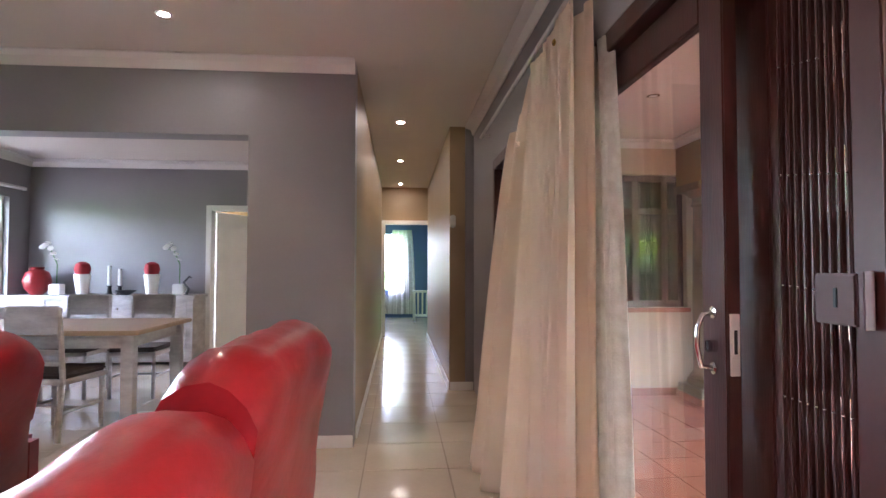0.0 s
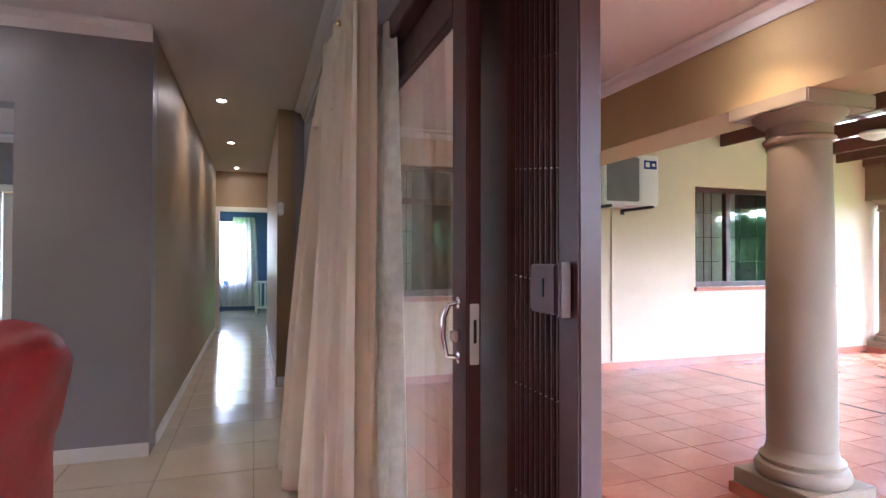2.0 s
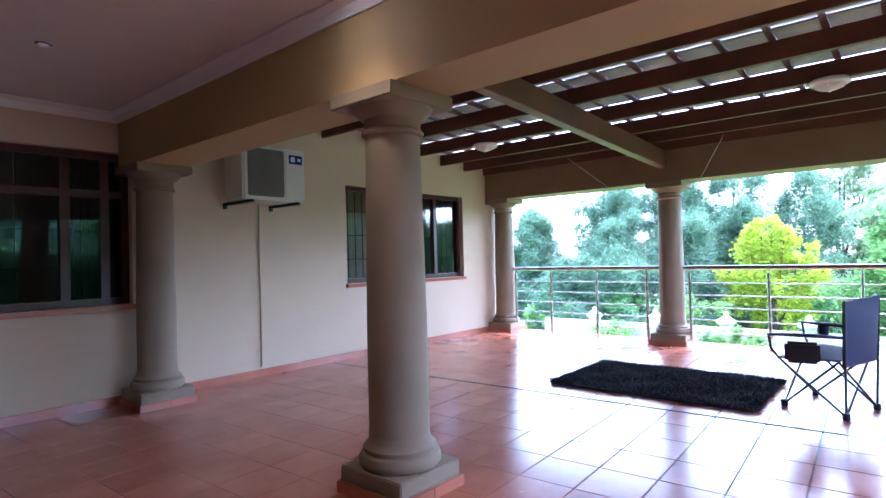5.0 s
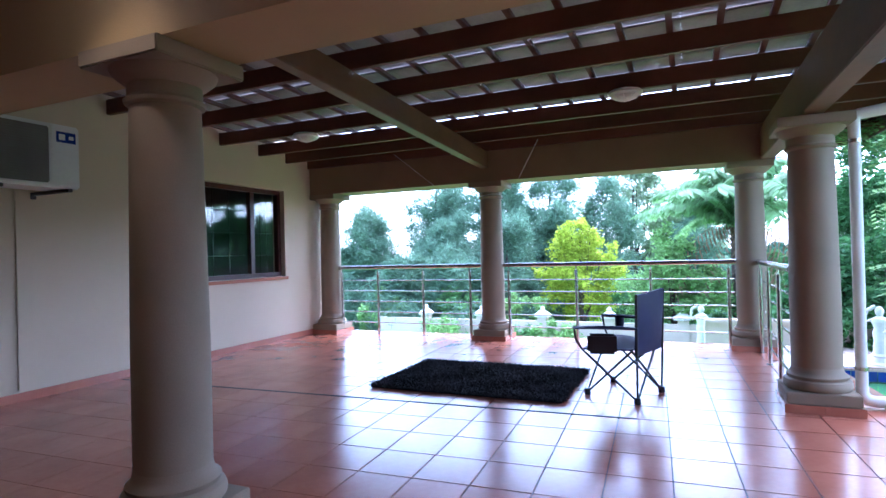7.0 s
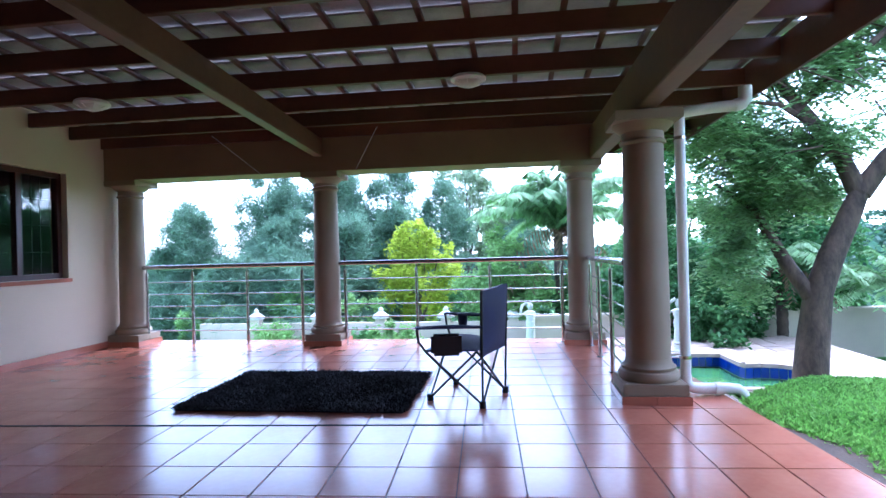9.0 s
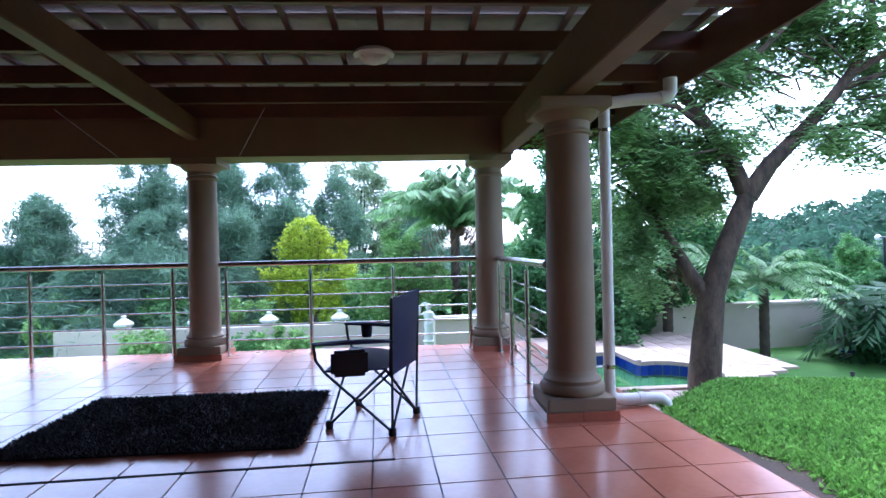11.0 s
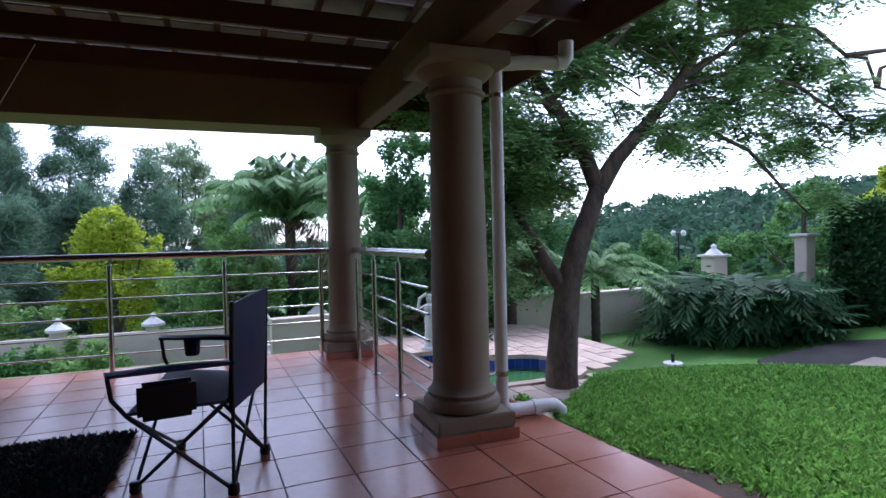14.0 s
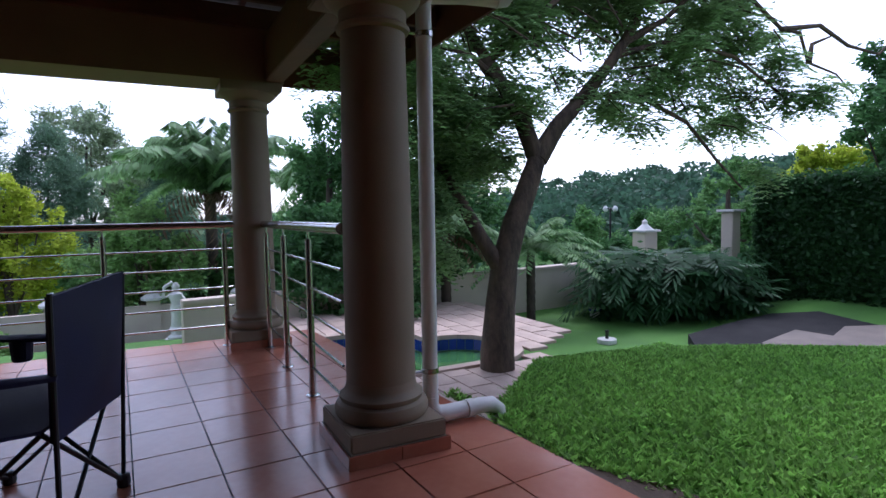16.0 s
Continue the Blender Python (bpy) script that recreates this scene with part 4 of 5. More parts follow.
# camping chair
ch = thing("camping_chair", "navy folding camping chair with cup holder", "chair", at=(8.16, 1.05, 0))
A_, B_, C_, D_ = (-0.34, -0.13), (0.09, -0.28), (-0.15, 0.27), (0.34, 0.13)
SEAT = [(-0.43, 0.25, 0.41), (0.36, 0.17, 0.41), (0.12, -0.25, 0.40), (-0.36, -0.10, 0.40)]
bars = [((*A_, 0.02), SEAT[0]), ((*C_, 0.02), SEAT[3]), ((*B_, 0.02), SEAT[1]), ((*D_, 0.02), SEAT[2]),
        ((*C_, 0.02), SEAT[1]), ((*D_, 0.02), SEAT[0]), ((*A_, 0.02), SEAT[2]), ((*B_, 0.02), SEAT[3]),
        ((*A_, 0.02), (-0.38, -0.145, 0.83)), ((*B_, 0.02), (0.16, -0.31, 0.83))]
for a, b in bars:
    part("tube", tube(bmesh.new(), [a, b], 0.0085, 8), "black", ch, smooth=True)
for f in (A_, B_, C_, D_):
    part("foot", lathe(bmesh.new(), [(0.022, 0.0), (0.026, 0.01), (0.024, 0.045), (0.014, 0.05)], *f, 10), "black", ch, "black plastic foot")


def cloth(corners, nu=10, nv=10, sag=0.04, thick=0.012):
    """A sagging sheet of canvas with some thickness between four corners."""
    a, b, c, d = [Vector(p) for p in corners]
    bm = bmesh.new()
    g = []
    nrm = (b - a).cross(d - a).normalized()
    for side_ in (0, 1):
        rows = []
        for i in range(nu + 1):
            u = i / nu
            rows.append([bm.verts.new((a.lerp(b, u)).lerp(d.lerp(c, u), j / nv) - nrm * (sag * 16 * u * (1 - u) * (j / nv) * (1 - j / nv) + side_ * thick)) for j in range(nv + 1)])
        g.append(rows)
    for i in range(nu):
        for j in range(nv):
            bm.faces.new((g[0][i][j], g[0][i + 1][j], g[0][i + 1][j + 1], g[0][i][j + 1]))
            bm.faces.new((g[1][i][j], g[1][i][j + 1], g[1][i + 1][j + 1], g[1][i + 1][j]))
    for i in range(nu):
        bm.faces.new((g[0][i][0], g[1][i][0], g[1][i + 1][0], g[0][i + 1][0]))
        bm.faces.new((g[0][i][nv], g[0][i + 1][nv], g[1][i + 1][nv], g[1][i][nv]))
    for j in range(nv):
        bm.faces.new((g[0][0][j], g[0][0][j + 1], g[1][0][j + 1], g[1][0][j]))
        bm.faces.new((g[0][nu][j], g[1][nu][j], g[1][nu][j + 1], g[0][nu][j + 1]))
    bmesh.ops.recalc_face_normals(bm, faces=bm.faces)
    return bm


part("seat", cloth(SEAT, sag=0.05), "navy", ch, smooth=True)
part("backrest", cloth([(-0.345, -0.135, 0.36), (0.10, -0.285, 0.36), (0.165, -0.315, 0.84), (-0.385, -0.15, 0.82)], sag=-0.04, thick=0.018), "navy", ch, smooth=True)
part("armrest", cloth([(-0.47, 0.31, 0.57), (-0.39, 0.33, 0.57), (-0.33, -0.15, 0.565), (-0.39, -0.15, 0.565)], 6, 8, 0.012, 0.012), "navy", ch, smooth=True)
part("armrest", cloth([(0.34, 0.22, 0.58), (0.42, 0.2, 0.58), (0.17, -0.30, 0.575), (0.1, -0.3, 0.575)], 6, 8, 0.012, 0.012), "navy", ch, smooth=True)
part("arm_strut", tube(bmesh.new(), [(-0.44, 0.31, 0.565), (-0.43, 0.30, 0.48), SEAT[0]], 0.009, 8), "black", ch)
part("arm_strut", tube(bmesh.new(), [(0.38, 0.21, 0.575), (0.38, 0.2, 0.48), SEAT[1]], 0.009, 8), "black", ch)
part("side_pouch", one(-0.02, 0.024, -0.10, 0.115, -0.085, 0.07, 0.019, pose(-0.415, 0.10, 0.465, 0, 0, 8)), "black", ch, "black cooler pouch")
part("cup_holder", lathe(bmesh.new(), [(0.03, 0.49), (0.036, 0.5), (0.042, 0.585), (0.038, 0.585), (0.03, 0.5)], 0.33, 0.06, 12), "navy", ch, "mesh cup holder")

# shag rug
rug = thing("rug", "black long-pile shag rug on the tiles", "rug", at=(0, 0, 0))
RX0, RX1, RY0, RY1 = 7.64, 8.86, 1.44, 3.16
part("backing", one(RX0 + 0.02, RX1 - 0.02, RY0 + 0.02, RY1 - 0.02, 0.002, 0.014), "rug", rug)
rng = np.random.default_rng(50)
n = 46000
c = np.stack([rng.uniform(RX0, RX1, n), rng.uniform(RY0, RY1, n), np.full(n, 0.010)], 1)
lean = rng.normal(size=(n, 3)) * 0.022
lean[:, 0] += 0.018 * np.sin(c[:, 1] * 9 + 2 * np.sin(c[:, 0] * 7))
lean[:, 2] = rng.uniform(0.018, 0.036, n)
w = rng.normal(size=(n, 3)) * 0.0035
w[:, 2] = 0
pile = merge_leaf([np.stack([c - w, c + lean * 0.55 - w, c + lean, c + lean * 0.55 + w], 1)], "shag_surface", "rug", rug)
pile["kind"] = "stuff"

# gutter outlet, downpipe and elbow
dp = thing("downpipe", "white plastic downpipe with bracket and shoe", "downpipe", at=(8.20, -0.555, 0))
part("pipe", tube(bmesh.new(), [(0, 0, 0.13), (0, 0, 2.05)], 0.038, 16), "pvc", dp, smooth=True)
part("shoe", tube(bmesh.new(), [(0, 0, 0.15), (0, 0, 0.1), (0.0, -0.03, 0.062), (0, -0.08, 0.052), (0.01, -0.30, 0.05), (0.012, -0.36, 0.045), (0.012, -0.40, 0.012), (0.012, -0.405, -0.04)], 0.041, 14), "pvc", dp, smooth=True)
part("collar", tube(bmesh.new(), [(0.005, -0.20, 0.05), (0.006, -0.24, 0.05)], 0.047, 14), "pvc", dp, smooth=True)
for z in (0.27, 1.88):
    part("bracket", tube(bmesh.new(), [(0, 0, z), (0, 0, z + 0.025)], 0.043, 14), "steel", dp, "metal pipe bracket")
    part("strap", tube(bmesh.new(), [(0, 0.03, z + 0.012), (-0.01, 0.13, z + 0.012)], 0.008, 6), "steel", dp)
gt = thing("gutter", "white plastic gutter outlet under the eave", "gutter", at=(8.2, -0.555, 2.06))
part("arm", tube(bmesh.new(), [(0, 0, -0.02), (0, -0.03, 0.02), (-0.03, -0.2, 0.035), (-0.05, -0.40, 0.04)], 0.040, 14), "pvc", gt, smooth=True)
part("elbow", tube(bmesh.new(), [(-0.05, -0.37, 0.04), (-0.055, -0.42, 0.05), (-0.058, -0.44, 0.08), (-0.06, -0.44, 0.17)], 0.046, 14), "pvc", gt, smooth=True)

# outdoor air-conditioning unit
ac = thing("air_conditioner", "white wall-hung air-conditioning unit on brackets", "air conditioner", at=(5.83, WING, 1.80))
part("case", one(0, 0.70, -0.50, -0.16, 0, 0.53, 0.015), "pvc", ac, smooth=True)
part("grille_panel", one(0.05, 0.44, -0.508, -0.497, 0.035, 0.495, 0.01), "grille", ac, "dark fan grille")
for k in range(22):
    part("slat", one(0.05, 0.44, -0.514, -0.507, 0.05 + k * 0.02, 0.056 + k * 0.02), "grille", ac)
part("panel", one(0.46, 0.68, -0.506, -0.499, 0.02, 0.51, 0.003), "pvc", ac)
part("badge", one(0.50, 0.66, -0.510, -0.505, 0.38, 0.47, 0.002), "pool_tile", ac, "blue badge plate")
part("badge_mark", one(0.52, 0.57, -0.513, -0.5095, 0.40, 0.45, 0.002), "pvc", ac)
part("badge_mark", one(0.60, 0.64, -0.513, -0.5095, 0.41, 0.44, 0.002), "pvc", ac)
for bx in (0.08, 0.60):
    part("bracket", one(bx - 0.02, bx + 0.02, -0.52, 0, -0.03, -0.002, 0.003), "black", ac)
    part("bracket", one(bx - 0.02, bx + 0.02, -0.025, 0, -0.06, -0.03, 0.003), "black", ac)
part("conduit", one(0.45, 0.48, -0.02, 0, -1.70, 0.0, 0.004), "cream_wall", ac, "painted conduit down the wall")


def window(name, x0, x1, z0, z1, mullions, transom, label, panel=None):
    """A dark timber window set in the wing's wall."""
    t = tagged(thing(name, label, "window"), kind="structure")
    y = WING + 0.07
    for u0, u1, w0, w1 in [(x0, x1, z0, z0 + 0.06), (x0, x1, z1 - 0.06, z1), (x0, x0 + 0.06, z0 + 0.06, z1 - 0.06), (x1 - 0.06, x1, z0 + 0.06, z1 - 0.06)]:
        part("frame", one(u0, u1, y, y + 0.08, w0, w1, 0.004), "dark_wood", t)
    cuts = [x0 + 0.06] + sorted(mullions) + [x1 - 0.06]
    for m in mullions:
        part("mullion", one(m - 0.035, m + 0.035, y + 0.003, y + 0.077, z0 + 0.06, z1 - 0.06, 0.004), "dark_wood", t)
    for a, b in zip(cuts, cuts[1:]):
        a2, b2 = a + (0.035 if a != cuts[0] else 0), b - (0.035 if b != cuts[-1] else 0)
        if transom:
            part("transom", one(a2, b2, y + 0.005, y + 0.075, transom - 0.03, transom + 0.03, 0.004), "dark_wood", t)
        g = part("pane", one(a2, b2, y + 0.036, y + 0.042, z0 + 0.06, z1 - 0.06), "glass", t)
        nb = 3
        for k in range(1, nb + 1):
            xx = a2 + (b2 - a2) * k / (nb + 1)
            part("bar", tube(bmesh.new(), [(xx, y + 0.12, z0 + 0.03), (xx, y + 0.12, z1 - 0.03)], 0.006, 6), "black", t)
        for k in range(1, 4):
            zz = z0 + (z1 - z0) * k / 4
            part("bar", tube(bmesh.new(), [(a2, y + 0.125, zz), (b2, y + 0.125, zz)], 0.005, 6), "black", t)
    part("sill", one(x0 - 0.02, x1 + 0.02, WING - 0.035, WING + 0.14, z0 - 0.045, z0 - 0.002, 0.004), "tile_out", t, "terracotta window sill")
    bm = bmesh.new()
    nx_ = 90
    rows = [[bm.verts.new((x0 + (x1 - x0) * 0.42 * i / nx_, WING + 0.36 + 0.03 * math.sin(i * 0.9), zz)) for i in range(nx_ + 1)] for zz in (z0 - 0.2, z1 + 0.05)]
    for i in range(nx_):
        bm.faces.new((rows[0][i], rows[0][i + 1], rows[1][i + 1], rows[1][i]))
    part("net_curtain", bm, "lace", t, smooth=True)
    return t


window("window_1", 3.35, 5.04, 0.86, 2.18, (4.55, 4.85), 1.82, "dark timber porch window with burglar bars")
window("window_2", 7.47, 9.76, 0.905, 2.115, (8.05, 9.2), 0, "dark timber verandah window with burglar bars")
# rooms behind the windows; their gloom is put into the dark colour
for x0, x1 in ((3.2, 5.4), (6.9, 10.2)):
    wall("wall_room_back", x0, x1, WING + 2.6, WING + 2.7, -0.1, 2.8, "room_gloom")
    wall("wall_room_side", x0, x0 + 0.1, WING + 0.23, WING + 2.596, -0.1, 2.8, "room_gloom")
    wall("wall_room_side", x1 - 0.1, x1, WING + 0.23, WING + 2.596, -0.1, 2.8, "room_gloom")
    tagged(part("ceiling_wing_room", one(x0, x1, WING + 0.23, WING + 2.7, 2.8, 2.9), "room_gloom"), "room ceiling with gloom in its colour", "ceiling", kind="structure")
    tagged(part("floor_wing_room", one(x0, x1, WING + 0.23, WING + 2.7, -0.2, -0.1), "room_gloom"), "room floor with gloom in its colour", "floor", kind="structure")

# skirting and cornice
tagged(part("skirting_wing", one(E_OUT + 0.03, 10.36, WING - 0.012, WING - 0.002, 0, 0.075, 0.002), "tile_out"), "terracotta tile skirting", "skirting", kind="structure")


def cornice(name, pts, z, s=0.075):
    """A coved strip along a run of points; it hangs inside the run's left-hand side."""
    for (xa, ya), (xb, yb) in zip(pts, pts[1:]):
        d = Vector((xb - xa, yb - ya, 0))
        n = Vector((-d.y, d.x, 0)).normalized()
        bm = bmesh.new()
        prof = [(0, 0), (0, -s), (0.012, -s), (0.02, -s * 0.75), (s * 0.35, -s * 0.35), (s * 0.75, -0.02), (s, -0.012), (s, 0)]
        ends = [[bm.verts.new(Vector((px_, py_, z)) + n * u + Vector((0, 0, w))) for u, w in prof] for px_, py_ in ((xa, ya), (xb, yb))]
        k = len(prof)
        for i in range(k):
            bm.faces.new((ends[0][i], ends[1][i], ends[1][(i + 1) % k], ends[0][(i + 1) % k]))
        bm.faces.new(ends[0]), bm.faces.new(ends[1][::-1])
        bmesh.ops.recalc_face_normals(bm, faces=bm.faces)
        tagged(part(name, bm, "cornice", smooth=True), "white coved cornice", "cornice", kind="structure")


cornice("cornice_lounge", [(1.865, 4.414), (-3.9, 4.414)], CEIL - 0.002, 0.09)
cornice("cornice_lounge", [(E_IN - 0.003, -3.5), (E_IN - 0.003, 6.16)], CEIL - 0.002, 0.09)
cornice("cornice_dining", [(1.69, 8.396), (-2.79, 8.396), (-2.79, 4.61)], CEIL - 0.002, 0.10)
cornice("cornice_porch", [(4.937, -0.5), (4.937, WING - 0.003), (E_OUT + 0.01, WING - 0.003)], PORCH - 0.002, 0.08)
for a in ((1.13, 1.866, 4.403, 4.415), (1.869, 1.881, 4.62, 10.58), (2.687, 2.698, 6.18, 10.58), (2.705, 2.945, 6.157, 6.168)):
    tagged(part("baseboard", one(a[0], a[1], a[2], a[3], 0, 0.085, 0.003), "white_paint"), "white painted skirting board", "skirting", kind="structure")

# downlights
lamp_glow = glow("lamp_glow", (1.0, 0.86, 0.66), 12)


def downlight(x, y, z, watts, on=True, colour=(1.0, 0.72, 0.42)):
    t = thing("downlight", "small round recessed ceiling downlight" + (" switched on" if on else " switched off"), "downlight", "ceiling downlights", (x, y, z))
    part("ring", lathe(bmesh.new(), [(0.03, -0.001), (0.032, -0.006), (0.046, -0.004), (0.048, -0.001)], n=20), "chrome", t, smooth=True)
    part("bulb", lathe(bmesh.new(), [(0.03, -0.0015), (0.028, -0.004), (0.01, -0.005)], n=16), lamp_glow if on else "cornice", t)
    if on:
        la = new("downlight_beam", bpy.data.lights.new("downlight_beam", "SPOT"))
        la.data.energy, la.data.color, la.data.spot_size, la.data.spot_blend, la.data.shadow_soft_size = watts, colour, radians(105), 0.8, 0.03
        la.matrix_basis = look((x, y, z - 0.012), (x, y, 0))
    return t


for x, y in ((2.19, 6.03), (2.20, 8.04), (2.21, 10.15)):
    downlight(x, y, CEIL, 0.55)
downlight(0.82, 3.75, CEIL, 0.9)
# next two: unseen downlights, added to brighten the curtain, sofa and gate
downlight(0.82, 1.0, CEIL, 1.2)
downlight(2.15, 1.2, CEIL, 1.0)
downlight(0.44, 6.95, CEIL, 0.45)
downlight(-1.0, 6.95, CEIL, 0, False)
downlight(4.05, 4.4, PORCH, 0, False)
downlight(4.62, 2.55, PORCH, 1.9)

# daylight through the bedroom window
la = new("bedroom_window_light", bpy.data.lights.new("bedroom_window_light", "AREA"))
la.data.shape, la.data.size, la.data.size_y, la.data.energy, la.data.color = "RECTANGLE", 0.9, 1.3, 0.2, (0.92, 0.96, 1.0)
la.matrix_basis = look((1.9, 14.5, 1.5), (1.9, 10, 1.0))


# ---- sliding door, gate and curtain ----
sd = thing("sliding_door", "dark mahogany sliding door with clear glass", "door", at=(3.02, 0, 0))
for (y0, y1, z0, z1, nm) in ((-0.75, 5.0, 2.05, 2.13, "head"), (-0.75, -0.68, 0.0, 2.05, "jamb"), (4.93, 5.0, 0.0, 2.05, "jamb"), (-0.68, 4.93, 0.0, 0.012, "track")):
    part(nm, one(-0.07, 0.10, y0, y1, z0, z1, 0.004), "dark_wood", sd)
for y0, y1, xo in ((1.81, 3.43, 0.0), (3.31, 4.93, 0.045)):
    leaf = part("leaf", one(xo - 0.02, xo + 0.02, y0, y0 + 0.11, 0.014, 2.045, 0.004), "dark_wood", sd)
    part("stile", one(xo - 0.02, xo + 0.02, y1 - 0.11, y1, 0.014, 2.045, 0.004), "dark_wood", leaf)
    part("rail", one(xo - 0.02, xo + 0.02, y0 + 0.11, y1 - 0.11, 1.92, 2.045, 0.004), "dark_wood", leaf)
    part("rail", one(xo - 0.02, xo + 0.02, y0 + 0.11, y1 - 0.11, 0.014, 0.20, 0.004), "dark_wood", leaf)
    g = part("pane", one(xo - 0.003, xo + 0.003, y0 + 0.105, y1 - 0.105, 0.195, 1.925), "glass", leaf)
    g.visible_shadow = False
part("latch_plate", one(-0.012, 0.012, 1.803, 1.8095, 0.975, 1.13, 0.001), "pvc", sd)
part("latch_slot", one(-0.004, 0.004, 1.800, 1.8035, 1.03, 1.09, 0.001), "black", sd)
part("handle", tube(bmesh.new(), [(-0.02, 1.865, 1.13), (-0.05, 1.865, 1.125), (-0.062, 1.87, 1.09), (-0.064, 1.87, 1.04), (-0.055, 1.865, 0.99), (-0.02, 1.865, 0.985)], 0.007, 10), "chrome", sd, smooth=True)
for z in (1.13, 0.985):
    part("rose", lathe(bmesh.new(), [(0.016, 0), (0.016, 0.004), (0.008, 0.007)], n=14), "chrome", sd).matrix_basis = pose(-0.02, 1.865, z, 0, -90, 0)
part("thumb_turn", one(-0.05, -0.02, 1.845, 1.86, 1.03, 1.06, 0.003), "chrome", sd)

tg = thing("trellis_gate", "brown folding trellis security gate pushed open", "security gate", at=(3.13, 0, 0))
part("end_post", one(-0.025, 0.03, 1.455, 1.535, 0.02, 2.04, 0.004), "gate", tg)
part("wall_post", one(-0.025, 0.03, 1.785, 2.05, 0.02, 2.04, 0.004), "dark_wood", tg)
for k in range(9):
    yy = 1.553 + 0.0255 * k
    part("bar", one(-0.018, -0.004, yy - 0.006, yy + 0.006, 0.03, 2.03, 0.003), "gate", tg)
    part("bar", one(0.004, 0.018, yy - 0.006, yy + 0.006, 0.03, 2.03, 0.003), "gate", tg)
for k in range(8):
    for j in range(7):
        z0 = 0.16 + 0.27 * j
        yy = 1.553 + 0.0255 * k
        part("lattice_link", one(-0.0035, 0.0035, -0.005, 0.005, 0, 0.245, 0, pose(0, yy, z0, 4 if (k + j) % 2 else -4, 0, 0)), "gate", tg)
bm = bmesh.new()
for j in range(8):
    for k in range(9):
        m = pose(-0.0185, 1.553 + 0.0255 * k, 0.17 + 0.255 * j - 0.0022 * k * (3 - j) * 0.8, 0, -90, 0)
        v0 = len(bm.verts)
        g = bmesh.ops.create_cone(bm, cap_ends=True, segments=8, radius1=0.0042, radius2=0.002, depth=0.004)
        bmesh.ops.transform(bm, matrix=m, verts=g["verts"])
part("rivets", bm, "chrome", tg, "small bright rivets")["kind"] = "stuff"
lk = part("lock_box", one(-0.06, -0.026, 1.49, 1.60, 1.13, 1.235, 0.004), "gate", tg)
part("strike", one(-0.055, -0.03, 1.475, 1.4895, 1.125, 1.24, 0.002), "gate", lk)
part("keyhole", one(-0.0625, -0.0595, 1.535, 1.545, 1.165, 1.205, 0.001), "black", lk)

# curtain: gathered cream cloth with a lace edge
def drape(y_top, y_bot, x_top, x_bot, z_bot, z_top, folds, amp, seed, n=150, m=40, slope=0.0):
    rng = random.Random(seed)
    ph = [rng.uniform(0, 6.28) for _ in range(4)]
    verts, faces = [], []
    for j in range(m + 1):
        f = j / m
        for i in range(n + 1):
            u = i / n
            z = z_bot + (z_top - slope * u ** 0.8 - z_bot) * f
            e = 1 - f
            ya = (y_top[0] + (y_bot[0] - y_top[0]) * e ** 0.8)
            yb = (y_top[1] + (y_bot[1] - y_top[1]) * e ** 0.62)
            xt = x_top[0] + (x_top[1] - x_top[0]) * u
            xa = xt + (x_bot[0] + (x_bot[1] - x_bot[0]) * u - xt) * e
            a = amp * (0.45 + 0.75 * e)
            wv = math.sin(u * folds * 6.283 + ph[0] + 0.5 * e * math.sin(u * 5)) + 0.45 * math.sin(u * folds * 2.3 * 6.283 + ph[1] + e) + 0.25 * math.sin(u * folds * 4.1 * 6.283 + ph[2] + 2 * e)
            verts.append((xa + a * wv, ya + (yb - ya) * u + 0.4 * a * math.sin(u * folds * 6.283 + ph[3]), z))
    for j in range(m):
        for i in range(n):
            k = j * (n + 1) + i
            faces.append((k, k + 1, k + n + 2, k + n + 1))
    return verts, faces


cu = thing("curtain", "cream gathered curtain tied back beside the sliding door", "curtain", "door curtains")
v, f = drape((2.50, 3.45), (2.46, 4.0), (2.88, 2.80), (2.86, 2.68), 0.03, 2.27, 5, 0.06, 3, 260, 50, 0.34)
ob = mesh_part("cloth", v, f, "curtain", cu, smooth=True)
so = ob.modifiers.new("cloth_thickness", "SOLIDIFY")
so.thickness = 0.004
v, f = drape((2.44, 2.95), (2.30, 2.95), (2.955, 2.90), (2.955, 2.90), 0.03, 2.12, 4, 0.024, 4, 90)
ob = mesh_part("lace_edge", v, f, "lace", cu, "white lace border", smooth=True)
so = ob.modifiers.new("cloth_thickness", "SOLIDIFY")
so.thickness = 0.002
v, f = drape((2.50, 2.86), (2.47, 2.70), (2.84, 2.77), (2.82, 2.74), 0.25, 2.31, 3, 0.022, 6, 110, 40, 0.16)
mesh_part("front_fold", v, f, "curtain", cu, smooth=True)
v, f = drape((2.52, 3.02), (2.62, 3.16), (2.82, 2.77), (2.80, 2.75), 1.84, 2.29, 2, 0.016, 8, 90, 20, 0.20)
mesh_part("heading", v, f, "curtain", cu, smooth=True)
part("pin", lathe(bmesh.new(), [(0.004, 0), (0.014, 0.006), (0.012, 0.012), (0.004, 0.016)], n=12), "brass", cu, "brass curtain pin").matrix_basis = pose(2.79, 2.58, 2.13, 0, -90, 0)
rail = thing("curtain_rail", "white curtain rail above the sliding door", "curtain rail", at=(2.88, 0, 2.37))
part("rod", tube(bmesh.new(), [(0, -0.9, 0), (0, 5.2, 0)], 0.012, 10), "pvc", rail, smooth=True)
for y in (-0.8, 1.5, 5.1):
    part("bracket", one(0, 0.065, y - 0.01, y + 0.01, -0.01, 0.01, 0.002), "pvc", rail)

